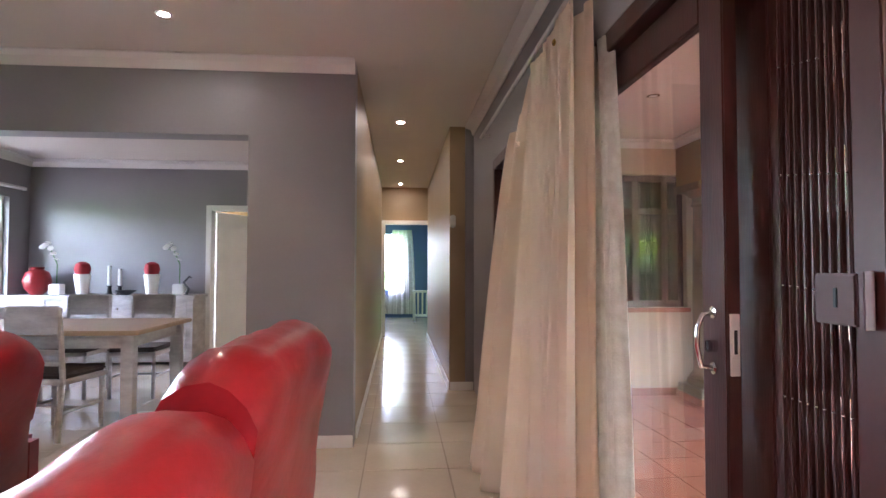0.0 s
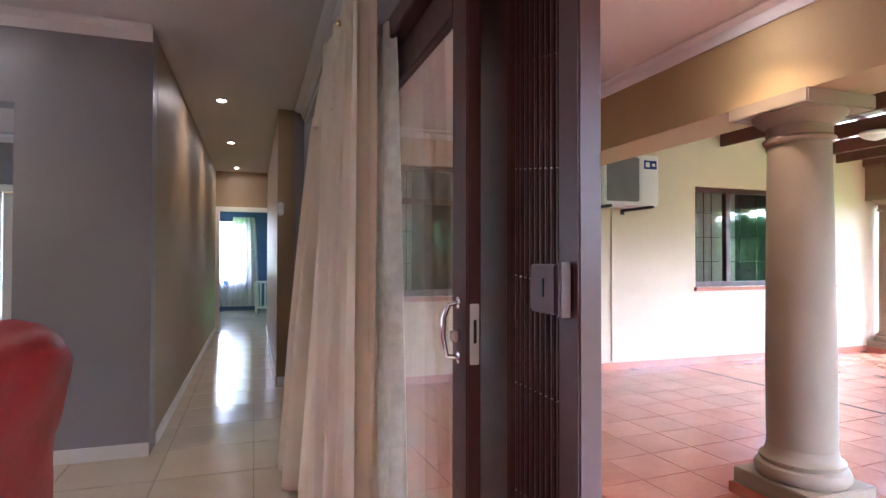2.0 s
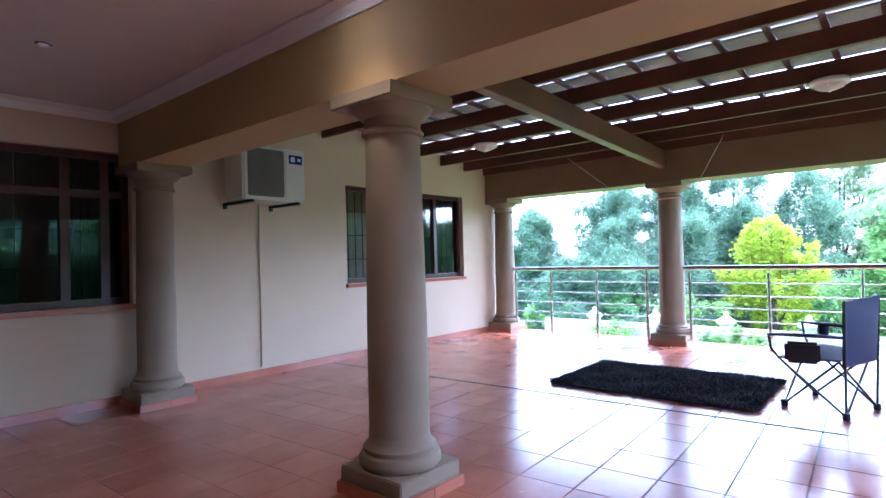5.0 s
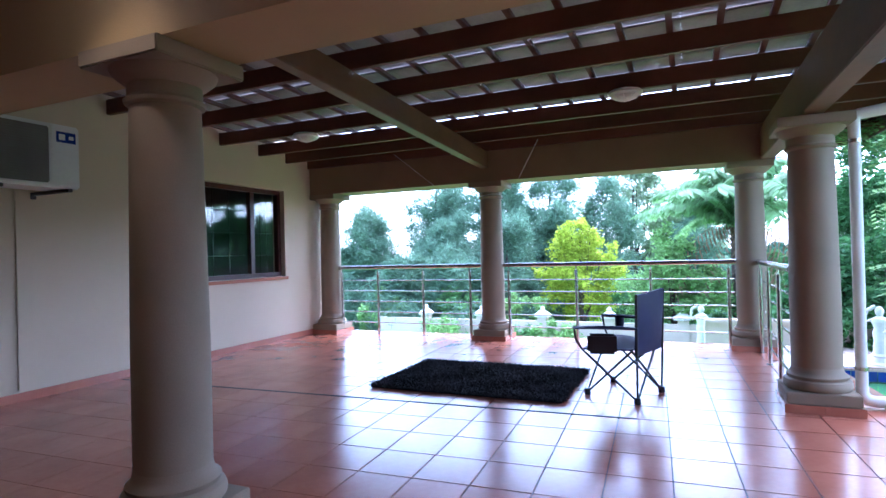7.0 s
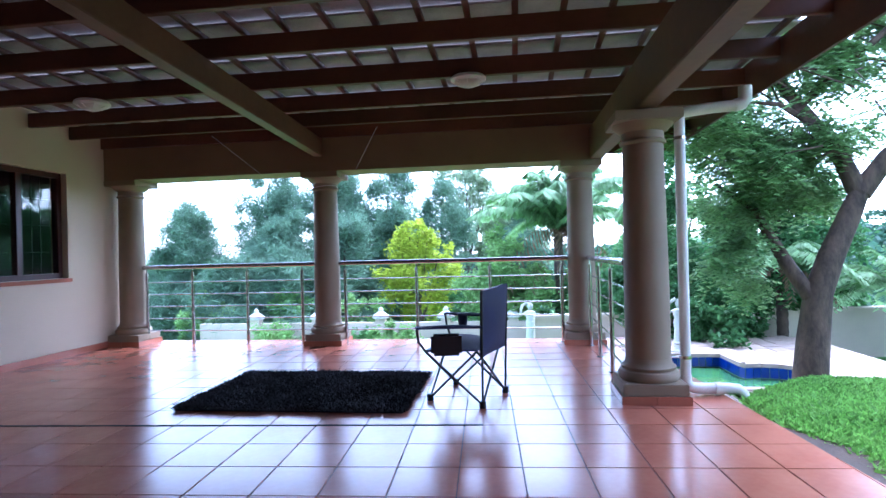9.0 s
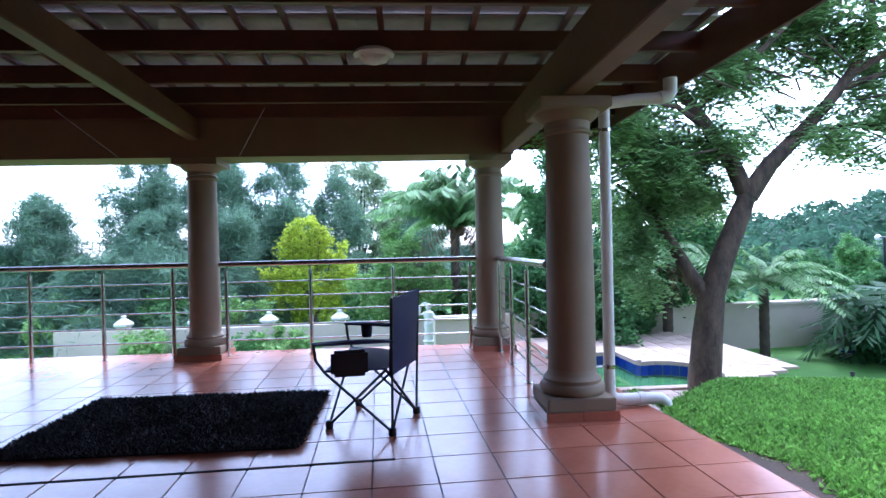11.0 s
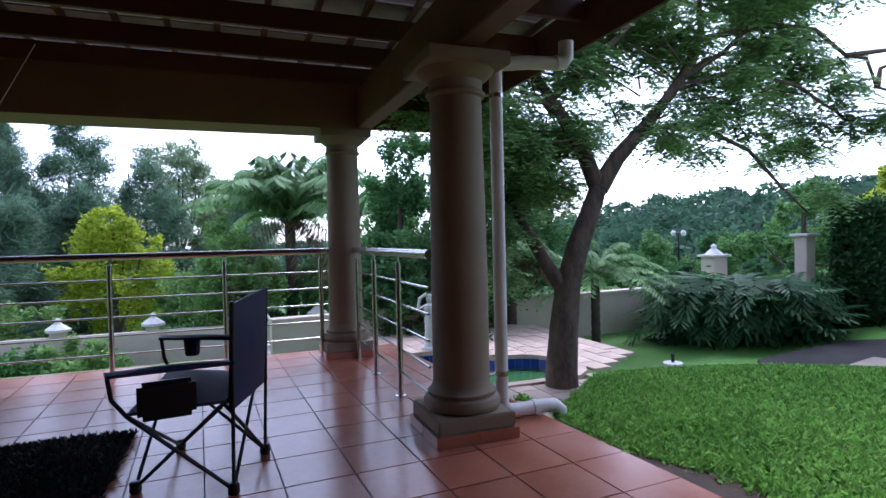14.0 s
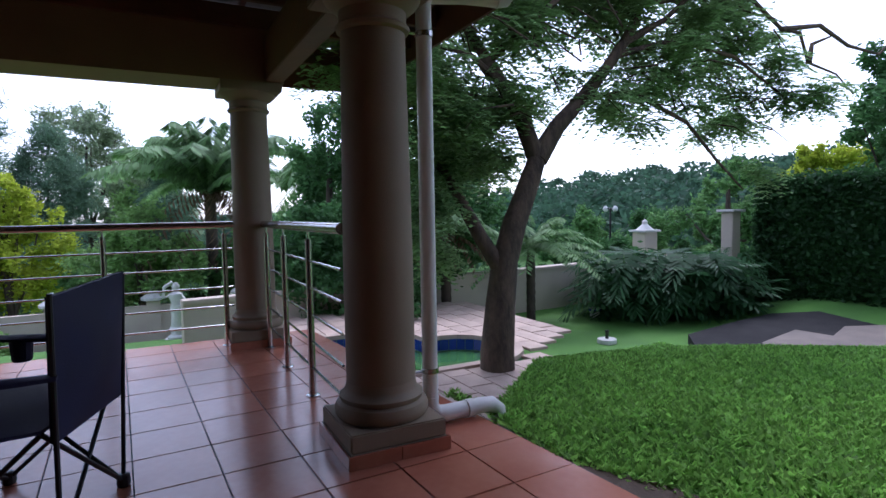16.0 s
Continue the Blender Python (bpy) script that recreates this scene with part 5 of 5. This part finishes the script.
# ---- lounge ----
def sofa_seat(parent, y0, y1):
    """One padded backrest with a rounded top roll."""
    bm = bmesh.new()
    n, m = 14, 26
    prof = []
    for k in range(m + 1):
        a = k / m
        if a < 0.45:
            s = a / 0.45
            prof.append((0.17 - 0.02 * math.sin(s * 3.14) + 0.07 * s, 0.30 + 0.66 * s))
        elif a < 0.72:
            s = (a - 0.45) / 0.27 * math.pi
            prof.append((0.12 + 0.12 * math.cos(s), 0.96 + 0.11 * math.sin(s)))
        else:
            s = (a - 0.72) / 0.28
            prof.append((-0.0 - 0.10 * math.sin(s * 3.14) - 0.12 * s, 0.96 - 0.5 * s))
    rows = []
    for i in range(n + 1):
        u = i / n
        puff = 1 - 0.10 * abs(2 * u - 1) ** 5
        dip = 0.05 * abs(2 * u - 1) ** 6
        rows.append([bm.verts.new((px_ * puff + 0.012 * noise.noise((px_ * 9, u * 6, pz_ * 7)), y0 + (y1 - y0) * u, pz_ - dip * (pz_ > 0.7) + 0.014 * noise.noise((u * 8, pz_ * 6, 3 + y0)))) for px_, pz_ in prof])
    for i in range(n):
        for k in range(m):
            bm.faces.new((rows[i][k], rows[i][k + 1], rows[i + 1][k + 1], rows[i + 1][k]))
    bm.faces.new(rows[0][::-1])
    bm.faces.new(rows[-1])
    bmesh.ops.recalc_face_normals(bm, faces=bm.faces)
    return part("backrest", bm, "red_leather", parent, smooth=True)


def recliner(at, rz, width, seats, label):
    t = thing("recliner_sofa", label, "sofa", "red leather seating", at, rz)
    cuts = [0, 0.57 * width, width] if seats == 2 else [0, width]
    for k in range(seats):
        a, b = cuts[k], cuts[k + 1]
        sofa_seat(t, a + 0.008, b - 0.008).location.z = 0.0 if k else -0.06
        part("seat", one(-0.75, -0.05, a + 0.01, b - 0.01, 0.22, 0.46, 0.06), "red_leather", t, smooth=True)
        part("footrest", one(-0.82, -0.74, a + 0.02, b - 0.02, 0.08, 0.42, 0.03), "red_leather", t, smooth=True)
    part("body", one(-0.72, 0.16, 0.01, width - 0.01, 0.06, 0.34, 0.03), "red_leather", t, smooth=True)
    part("arm", one(-0.78, 0.12, width + 0.002, width + 0.20, 0.06, 0.60, 0.07), "red_leather", t, smooth=True)
    part("arm", one(-0.78, 0.12, -0.20, -0.002, 0.06, 0.60, 0.07), "red_leather", t, smooth=True)
    for x in (-0.65, 0.05):
        for y in (0.05, width - 0.05):
            part("foot", one(x - 0.03, x + 0.03, y - 0.03, y + 0.03, 0, 0.06, 0.004), "black", t)
    return t


recliner((1.635, 0.32, 0), -2, 2.28, 2, "red leather recliner sofa seen from behind")
recliner((0.56, 2.02, 0), 0, 0.8, 1, "red leather recliner chair beside the sofa")

# ---- dining room ----
white_wood = surface("whitewashed_wood", (0.6, 0.585, 0.56), (0.36, 0.345, 0.33), 4, 22, 0.55, bump=0.12, stretch=(1, 1, 3))
pale_top = surface("pale_table_wood", (0.47, 0.33, 0.19), (0.36, 0.245, 0.14), 2, 16, 0.35, bump=0.05, stretch=(1, 6, 1))
dark_seat = surface("dark_seat_cloth", (0.10, 0.08, 0.075), (0.06, 0.05, 0.045), 6, 150, 0.85)


def dining_chair(at, rz):
    t = thing("dining_chair", "whitewashed wooden dining chair with padded seat", "chair", "chairs round the table", at, rz)
    for x in (-0.2, 0.2):
        part("back_leg", tube(bmesh.new(), [(x, -0.24, 0), (x, -0.2, 0.45), (x, -0.25, 0.95)], 0.02, 8), white_wood, t, smooth=True)
        part("front_leg", tube(bmesh.new(), [(x, 0.2, 0), (x, 0.2, 0.44)], 0.019, 8), white_wood, t, smooth=True)
        part("stretcher", tube(bmesh.new(), [(x, -0.21, 0.2), (x, 0.2, 0.2)], 0.011, 8), white_wood, t)
    part("stretcher", tube(bmesh.new(), [(-0.2, 0, 0.2), (0.2, 0, 0.2)], 0.011, 8), white_wood, t)
    part("seat_frame", one(-0.23, 0.23, -0.22, 0.23, 0.40, 0.44, 0.008), white_wood, t)
    part("seat", one(-0.225, 0.225, -0.2, 0.225, 0.44, 0.485, 0.018), dark_seat, t, smooth=True)
    part("top_rail", one(-0.22, 0.22, -0.265, -0.235, 0.76, 0.97, 0.012), white_wood, t)
    part("slat", one(-0.19, 0.19, -0.25, -0.23, 0.62, 0.66, 0.006), white_wood, t)
    part("slat", one(-0.19, 0.19, -0.24, -0.22, 0.54, 0.57, 0.006), white_wood, t)
    return t


tb = thing("dining_table", "whitewashed dining table with a pale wooden top", "table", at=(-0.72, 5.38, 0))
part("tabletop", one(-0.95, 0.95, -0.55, 0.55, 0.735, 0.77, 0.008), pale_top, tb)
part("apron", one(-0.86, 0.86, -0.47, -0.445, 0.63, 0.735, 0.004), white_wood, tb)
part("apron", one(-0.86, 0.86, 0.445, 0.47, 0.63, 0.735, 0.004), white_wood, tb)
part("apron", one(-0.86, -0.835, -0.445, 0.445, 0.63, 0.735, 0.004), white_wood, tb)
part("apron", one(0.835, 0.86, -0.445, 0.445, 0.63, 0.735, 0.004), white_wood, tb)
for x in (-0.85, 0.85):
    for y in (-0.46, 0.46):
        part("leg", one(x - 0.045, x + 0.045, y - 0.045, y + 0.045, 0, 0.735, 0.006), white_wood, tb)
for x, y, r in ((-0.38, 4.92, -10), (-1.5, 4.9, 0), (-0.35, 6.22, 180), (-0.98, 6.22, 180)):
    dining_chair((x, y, 0), r)

sb = thing("sideboard", "distressed white wooden sideboard with drawers", "sideboard", at=(-1.66, 8.12, 0))
part("body", one(-1.2, 1.2, -0.24, 0.24, 0.04, 0.85, 0.006), white_wood, sb)
part("top", one(-1.23, 1.23, -0.27, 0.25, 0.85, 0.89, 0.006), white_wood, sb)
for k in range(4):
    d = part("drawer", one(-1.15 + 0.58 * k, -0.61 + 0.58 * k, -0.252, -0.241, 0.62, 0.82, 0.004), white_wood, sb)
    part("knob", lathe(bmesh.new(), [(0.012, 0), (0.018, 0.02), (0.006, 0.028)], n=10), "chrome", d).matrix_basis = pose(-0.88 + 0.58 * k, -0.252, 0.72, 90, 0, 0)
    part("cupboard_door", one(-1.15 + 0.58 * k, -0.61 + 0.58 * k, -0.252, -0.241, 0.07, 0.60, 0.004), white_wood, sb)
red_ball = surface("red_ball_cloth", (0.32, 0.012, 0.02), (0.2, 0.008, 0.012), 12, 90, 0.8, bump=0.5)
for x in (-1.92, -1.05):
    p = thing("potted_topiary", "red ball in a tapered white pot", "ornament", "red ball pots", (x, 8.06, 0.89))
    part("pot", lathe(bmesh.new(), [(0.065, 0), (0.10, 0.26), (0.095, 0.27), (0.06, 0.25)], n=20), "white_paint", p, smooth=True)
    part("ball", lathe(bmesh.new(), [(0.02, 0.25), (0.08, 0.27), (0.098, 0.33), (0.08, 0.40), (0.03, 0.43)], n=18), red_ball, p, smooth=True)
vs = thing("vase", "glossy dark red round vase", "vase", at=(-2.5, 8.1, 0.89))
part("bowl", lathe(bmesh.new(), [(0.07, 0), (0.14, 0.08), (0.165, 0.18), (0.13, 0.29), (0.07, 0.33), (0.085, 0.36)], n=24), "red_leather", vs, smooth=True)
for x, lab in ((-2.27, "white orchid"), (-0.72, "white orchid")):
    p = thing("orchid_pot", "white orchid in a small square pot", "pot plant", "orchid pots", (x, 8.12, 0.89))
    part("pot", one(-0.07, 0.07, -0.07, 0.07, 0, 0.14, 0.01), "white_paint", p)
    part("stem", tube(bmesh.new(), [(0, 0, 0.13), (0.0, 0, 0.4), (-0.08, 0, 0.58), (-0.2, 0, 0.62)], 0.006, 6), "leaf_dark", p)
    for k in range(6):
        part("flower", lathe(bmesh.new(), [(0.005, 0), (0.04, 0.012), (0.015, 0.02)], -0.02 - 0.035 * k, 0, 7), "stone_white", p).matrix_basis = pose(0, 0, 0.60 - 0.05 * abs(k - 3) + 0.01 * k, 30 * (k % 3), 20, 0)
for x, h in ((-1.6, 0.28), (-1.47, 0.24)):
    p = thing("candle", "pale candle on a dark holder", "candle", "sideboard candles", (x, 8.1, 0.89))
    part("holder", lathe(bmesh.new(), [(0.05, 0), (0.03, 0.02), (0.02, 0.1), (0.045, 0.12)], n=14), "black", p, smooth=True)
    part("wax", lathe(bmesh.new(), [(0.025, 0.12), (0.025, h + 0.1)], n=14), "white_paint", p)
p = thing("dark_ornament", "small dark curled ornament on the sideboard", "ornament", at=(-0.6, 8.02, 0.89))
part("body", tube(bmesh.new(), [(0, 0, 0.0), (0.03, 0, 0.08), (-0.03, 0, 0.16), (0.04, 0, 0.24), (0.07, 0, 0.22)], 0.022, 8, 0.01), "black", p, smooth=True)
p = thing("bowl", "dark low bowl with small pieces", "bowl", at=(-1.35, 8.0, 0.89))
part("dish", lathe(bmesh.new(), [(0.05, 0), (0.12, 0.05), (0.13, 0.06), (0.1, 0.05)], n=18), "black", p, smooth=True)

# doors and their frames
def door_frame(name, x0, x1, y0, y1, top):
    t = tagged(thing(name, "white painted door frame", "door frame"), kind="structure")
    part("jamb", one(x0 - 0.06, x0 + 0.012, y0, y1, 0, top + 0.06, 0.004), "white_paint", t)
    part("jamb", one(x1 - 0.012, x1 + 0.06, y0, y1, 0, top + 0.06, 0.004), "white_paint", t)
    part("head", one(x0 + 0.013, x1 - 0.013, y0, y1, top - 0.012, top + 0.06, 0.004), "white_paint", t)


door_frame("door_1", 1.92, 2.72, 10.575, 10.735, 2.05)
door_frame("door_2", -0.42, 0.38, 8.385, 8.565, 2.05)
dl = thing("open_door", "white painted door standing ajar", "door", at=(-0.39, 8.57, 0))
part("leaf", one(0, 0.76, 0, 0.04, 0.01, 2.03, 0.004, pose(0, 0, 0, 0, 0, 62)), "white_paint", dl)
part("door_handle", tube(bmesh.new(), [(0.70, -0.001, 1.0), (0.70, -0.05, 1.0), (0.6, -0.05, 1.0)], 0.009, 8), "chrome", dl).matrix_basis = pose(0, 0, 0, 0, 0, 62)
kit = surface("warm_room_paint", (0.5, 0.3, 0.13), (0.4, 0.24, 0.1), 2, 40, 0.7)
wall("wall_passage_back", -1.4, 1.69, 10.3, 10.4, 0, CEIL, kit, (), "warm toned wall of the far room")
# bedroom
blue = surface("blue_wall_paint", (0.10, 0.16, 0.33), (0.085, 0.14, 0.29), 1.5, 60, 0.7, bump=0.05)
wall("wall_bedroom_north", 0.2, 4.2, 14.6, 14.75, 0, CEIL, blue, [(1.35, 2.25, 0.7, 2.1)], "blue bedroom wall with a bright window")
wall("wall_bedroom_east", 4.2, 4.35, 10.73, 14.75, 0, CEIL, blue)
wall("wall_bedroom_west", 0.05, 0.2, 10.73, 14.75, 0, CEIL, blue)
tagged(part("ceiling_bedroom", one(0.05, 4.35, 10.724, 14.75, CEIL, CEIL + 0.1), "ceiling"), "white bedroom ceiling", "ceiling", kind="structure")
cb = thing("bedroom_curtain", "thin white curtain at the bedroom window", "curtain", "bedroom curtains")
v, f = drape((2.02, 2.5), (1.9, 2.62), (14.45, 14.45), (14.45, 14.45), 0.1, 2.2, 5, 0.03, 9, 80, 14)
mesh_part("cloth", [(b, a, c) for a, b, c in v], f, "lace", cb, smooth=True)
v, f = drape((1.25, 1.55), (1.3, 2.1), (14.5, 14.5), (14.5, 14.5), 0.1, 0.9, 5, 0.02, 10, 80, 8)
mesh_part("cloth", [(b, a, c) for a, b, c in v], f, "lace", cb, smooth=True)
ns = thing("bedside_table", "white slatted bedside table", "bedside table", at=(2.78, 13.6, 0))
part("top", one(-0.28, 0.28, -0.2, 0.2, 0.68, 0.72, 0.006), "white_paint", ns)
part("shelf", one(-0.26, 0.26, -0.18, 0.18, 0.12, 0.15, 0.004), "white_paint", ns)
for x in (-0.24, 0.24):
    for y in (-0.17, 0.17):
        part("leg", one(x - 0.025, x + 0.025, y - 0.025, y + 0.025, 0, 0.68, 0.003), "white_paint", ns)
for k in range(4):
    part("slat", one(-0.17 + 0.1 * k, -0.13 + 0.1 * k, -0.19, -0.175, 0.15, 0.68, 0.002), "white_paint", ns)

pr = thing("motion_sensor", "white alarm sensor on the wall corner", "sensor", at=(2.703, 6.166, 1.66))
part("case", one(0.0, 0.055, -0.045, -0.001, 0, 0.13, 0.012), "pvc", pr, smooth=True)
part("lens", one(0.008, 0.047, -0.05, -0.044, 0.015, 0.06, 0.003), "white_paint", pr)
cr = thing("dining_pelmet", "white curtain rail over the dining window", "curtain rail", at=(-2.74, 6.6, 2.28))
part("rod", tube(bmesh.new(), [(0, -1.6, 0), (0, 1.6, 0)], 0.025, 10), "pvc", cr, smooth=True)
wn_ = tagged(thing("window_3", "white framed dining room window", "window"), kind="structure")
for y in (6.6, 7.28, 7.95):
    part("frame", one(-2.93, -2.87, y, y + 0.05, 0.75, 2.15, 0.004), "white_paint", wn_)
for z in (0.75, 1.6, 2.1):
    part("frame", one(-2.93, -2.87, 6.65, 7.95, z, z + 0.05, 0.004), "white_paint", wn_)

# cords hanging from the rafters and round a column
for a, b in (((9.95, 2.15, 2.5), (10.3, 2.5, 2.1)), ((9.95, 4.1, 2.5), (10.3, 3.7, 2.1))):
    p = thing("cord", "thin pale cord tied to a rafter", "cord", "tied cords", (0, 0, 0))
    part("strand", tube(bmesh.new(), [a, b], 0.003, 5), "pvc", p)
p = thing("cord", "thin pale cord round the column", "cord", "tied cords", (10.58, 2.98, 1.93))
part("strand", tube(bmesh.new(), [(0.152 * math.cos(a * 0.4), 0.152 * math.sin(a * 0.4), 0.01 * math.sin(a * 0.8)) for a in range(17)], 0.003, 5), "pvc", p)

# ---- garden floor pieces, grass and tiles ----
rng = np.random.default_rng(60)
n = 330000
gx = rng.uniform(5.6, 12.6, n)
gy = rng.uniform(-7.2, -0.6, n)
keep = ((gx - 8.3) * 0.74 + (gy + 0.95) * 0.673 < 0.3) & (rng.random(n) < np.clip(1.25 - 0.1 * np.hypot(gx - 6, gy), 0.15, 1))
bare = np.array([noise.noise((a * 0.9, b * 0.9, 7.0)) for a, b in zip(gx, gy)])
rim = -0.925 + 0.085 * (gx - 7.1)
keep &= gy < rim - 0.01
patch = 0.02 + 0.17 * np.clip(np.sin(gx * 3.3 - 3.0), 0, 1) * (gx < 7.75)
keep &= gy < rim - patch * (0.7 + 0.6 * rng.random(n)) - 0.12 * np.clip(bare, 0, 1)
gx, gy = gx[keep], gy[keep]
gz = np.array([ground_z(a, b) for a, b in zip(gx, gy)])
gz = np.where(gy > -0.925 + 0.085 * (gx - 7.1) - 0.15, np.maximum(gz, -0.03), gz)
c = np.stack([gx, gy, gz], 1)
lean = rng.normal(size=(len(c), 3)) * 0.028
lean[:, 2] = rng.uniform(0.014, 0.048, len(c))
w = rng.normal(size=(len(c), 3)) * 0.0075
w[:, 2] = 0
lawn = merge_leaf([np.stack([c - w, c + lean * 0.5 - w, c + lean, c + lean * 0.5 + w], 1)], "lawn_grass", "blade", None)
tagged(lawn, "short green lawn grass blades", "grass", kind="stuff")
mesh_part("soil_strip", [(5.5 + 0.2 * k, edge_y(5.5 + 0.2 * k) - (0.0 if q == 0 else 0.05 + 0.19 * max(0, math.sin((5.5 + 0.2 * k) * 3.3 - 3.0))), -0.014 - 0.012 * q) for q in (0, 1) for k in range(14)], [(k, k + 1, k + 15, k + 14) for k in range(13)], "soil")
tagged(bpy.data.objects["soil_strip"], "bare soil strip at the lawn edge", "soil", kind="structure")


def poly_clear(x, y, pts):
    inside = False
    for (xa, ya), (xb, yb) in zip(pts, pts[1:] + pts[:1]):
        if (ya > y) != (yb > y) and x < (xb - xa) * (y - ya) / (yb - ya) + xa:
            inside = not inside
    return inside


pave = tagged(thing("paving", "pinkish stone paving round the pool", "paving"), kind="structure")
edge = outline(0.13)
stone = one(-0.195, 0.195, -0.145, 0.145, -0.04, 0.0, 0.005)
stone_mesh = bpy.data.meshes.new("paving_stone")
stone.to_mesh(stone_mesh), stone.free()
stone_mesh.materials.append(M["paving"])
rg = random.Random(2)
for i in range(18):
    for j in range(13):
        x = 8.85 + 0.40 * i + (0.2 if j % 2 else 0)
        y = -1.12 - 0.30 * j
        if poly_clear(x, y, edge) or (x - 8.3) * 0.74 + (y + 0.95) * 0.673 < 0.4 or x > 15.6:
            continue
        ob = new("stone", stone_mesh)
        ob.parent = pave
        ob.matrix_basis = pose(x, y, PZ + 0.008 + rg.uniform(-0.004, 0.004), rg.uniform(-0.4, 0.4), rg.uniform(-0.4, 0.4), 0)

def clipped(poly, keep):
    """A convex outline cut by the half-plane where keep(p) >= 0 (keep is linear)."""
    out = []
    for a, b in zip(poly, poly[1:] + poly[:1]):
        fa, fb = keep(a), keep(b)
        if fa >= 0:
            out.append(a)
        if fa * fb < 0:
            f = fa / (fa - fb)
            out.append((a[0] + (b[0] - a[0]) * f, a[1] + (b[1] - a[1]) * f))
    return out


def tile_floor(name, at, u, v, gap, material, limits, near, label):
    """Rectangular tiles with open joints on the grid at + i u + j v; whole ones in the stretch "near" are objects of their own, the rest one mesh."""
    t = tagged(thing(name, label, "floor"), kind="structure")
    at, u, v = Vector(at), Vector(u), Vector(v)
    su, sv, turn = u.length, v.length, math.atan2(u.y, u.x)
    bm = one(-su / 2 + gap / 2, su / 2 - gap / 2, -sv / 2 + gap / 2, sv / 2 - gap / 2, -0.008, 0.0, 0.0025)
    me = bpy.data.meshes.new("tile")
    bm.to_mesh(me), bm.free()
    me.materials.append(M[material])
    verts, faces, count = [], [], 0
    hu, hv = u * (0.5 - gap / 2 / su), v * (0.5 - gap / 2 / sv)
    for i in range(-40, 41):
        for j in range(-40, 41):
            c = at + u * i + v * j
            poly = [tuple(p) for p in (c - hu - hv, c + hu - hv, c + hu + hv, c - hu + hv)]
            if min(k(tuple(c)) for k in limits) < -0.6:
                continue
            whole = min(k(p) for k in limits for p in poly) > 0
            if whole and near(*c) and count < 300:
                ob = new("tile", me)
                ob.parent = t
                ob.matrix_basis = pose(c.x, c.y, 0, 0, 0, math.degrees(turn))
                count += 1
                continue
            for k in limits:
                poly = clipped(poly, k) if poly else poly
            if len(poly) < 3:
                continue
            b, n = len(verts), len(poly)
            verts += [(x, y, 0.0) for x, y in poly] + [(x, y, -0.008) for x, y in poly]
            faces += [tuple(range(b, b + n))] + [(b + k, b + n + k, b + n + (k + 1) % n, b + (k + 1) % n) for k in range(n)]
    mesh_part("tiles", verts, faces, material + "_far", t)["kind"] = "stuff"


M["tile_out_far"] = surface("terracotta_tile_rest", (0.44, 0.165, 0.10), (0.35, 0.115, 0.07), 3.0, 26, 0.22, bump=0.02, spread=0.08, island=True, spec=0.7)
M["tile_in_far"] = surface("cream_floor_tile_rest", (0.62, 0.55, 0.44), (0.55, 0.48, 0.38), 2.0, 30, 0.12, bump=0.01, spread=0.04, island=True)
TURN = radians(3.0)
TU, TV = (0.344 * math.cos(TURN), 0.344 * math.sin(TURN)), (-0.320 * math.sin(TURN), 0.320 * math.cos(TURN))
T0 = (7.452 + TU[0] / 2 + TV[0] / 2, 0.695 + TU[1] / 2 + TV[1] / 2)
tile_floor("verandah_floor", T0, TU, TV, 0.0055, "tile_out", [lambda p: p[0] - E_OUT - 0.02, lambda p: 10.86 - p[0], lambda p: WING - 0.003 - p[1], lambda p: p[1] - edge_y(p[0])], lambda x, y: 5.6 < x < 10.4 and -0.9 < y < 3.6, "terracotta tiled verandah floor with dark joints")
tagged(part("floor_joint", one(-0.012, 0.012, 0.4, 5.25, -0.006, 0.002, 0, pose(7.452, 0.695, 0, 0, 0, 3.0) @ pose(0, -0.2, 0)), "joint"), "dark movement joint across the tiles", "joint", kind="structure")
tile_floor("room_floor", (2.229, 3.70), (0.524, 0), (0, 0.52), 0.006, "tile_in", [lambda p: p[0] + 4.0, lambda p: E_OUT + 0.018 - p[0], lambda p: p[1] + 3.6, lambda p: 14.6 - p[1]], lambda x, y: 1.0 < x < 3.1 and 2.0 < y < 10.6, "glossy cream tiled room floor")
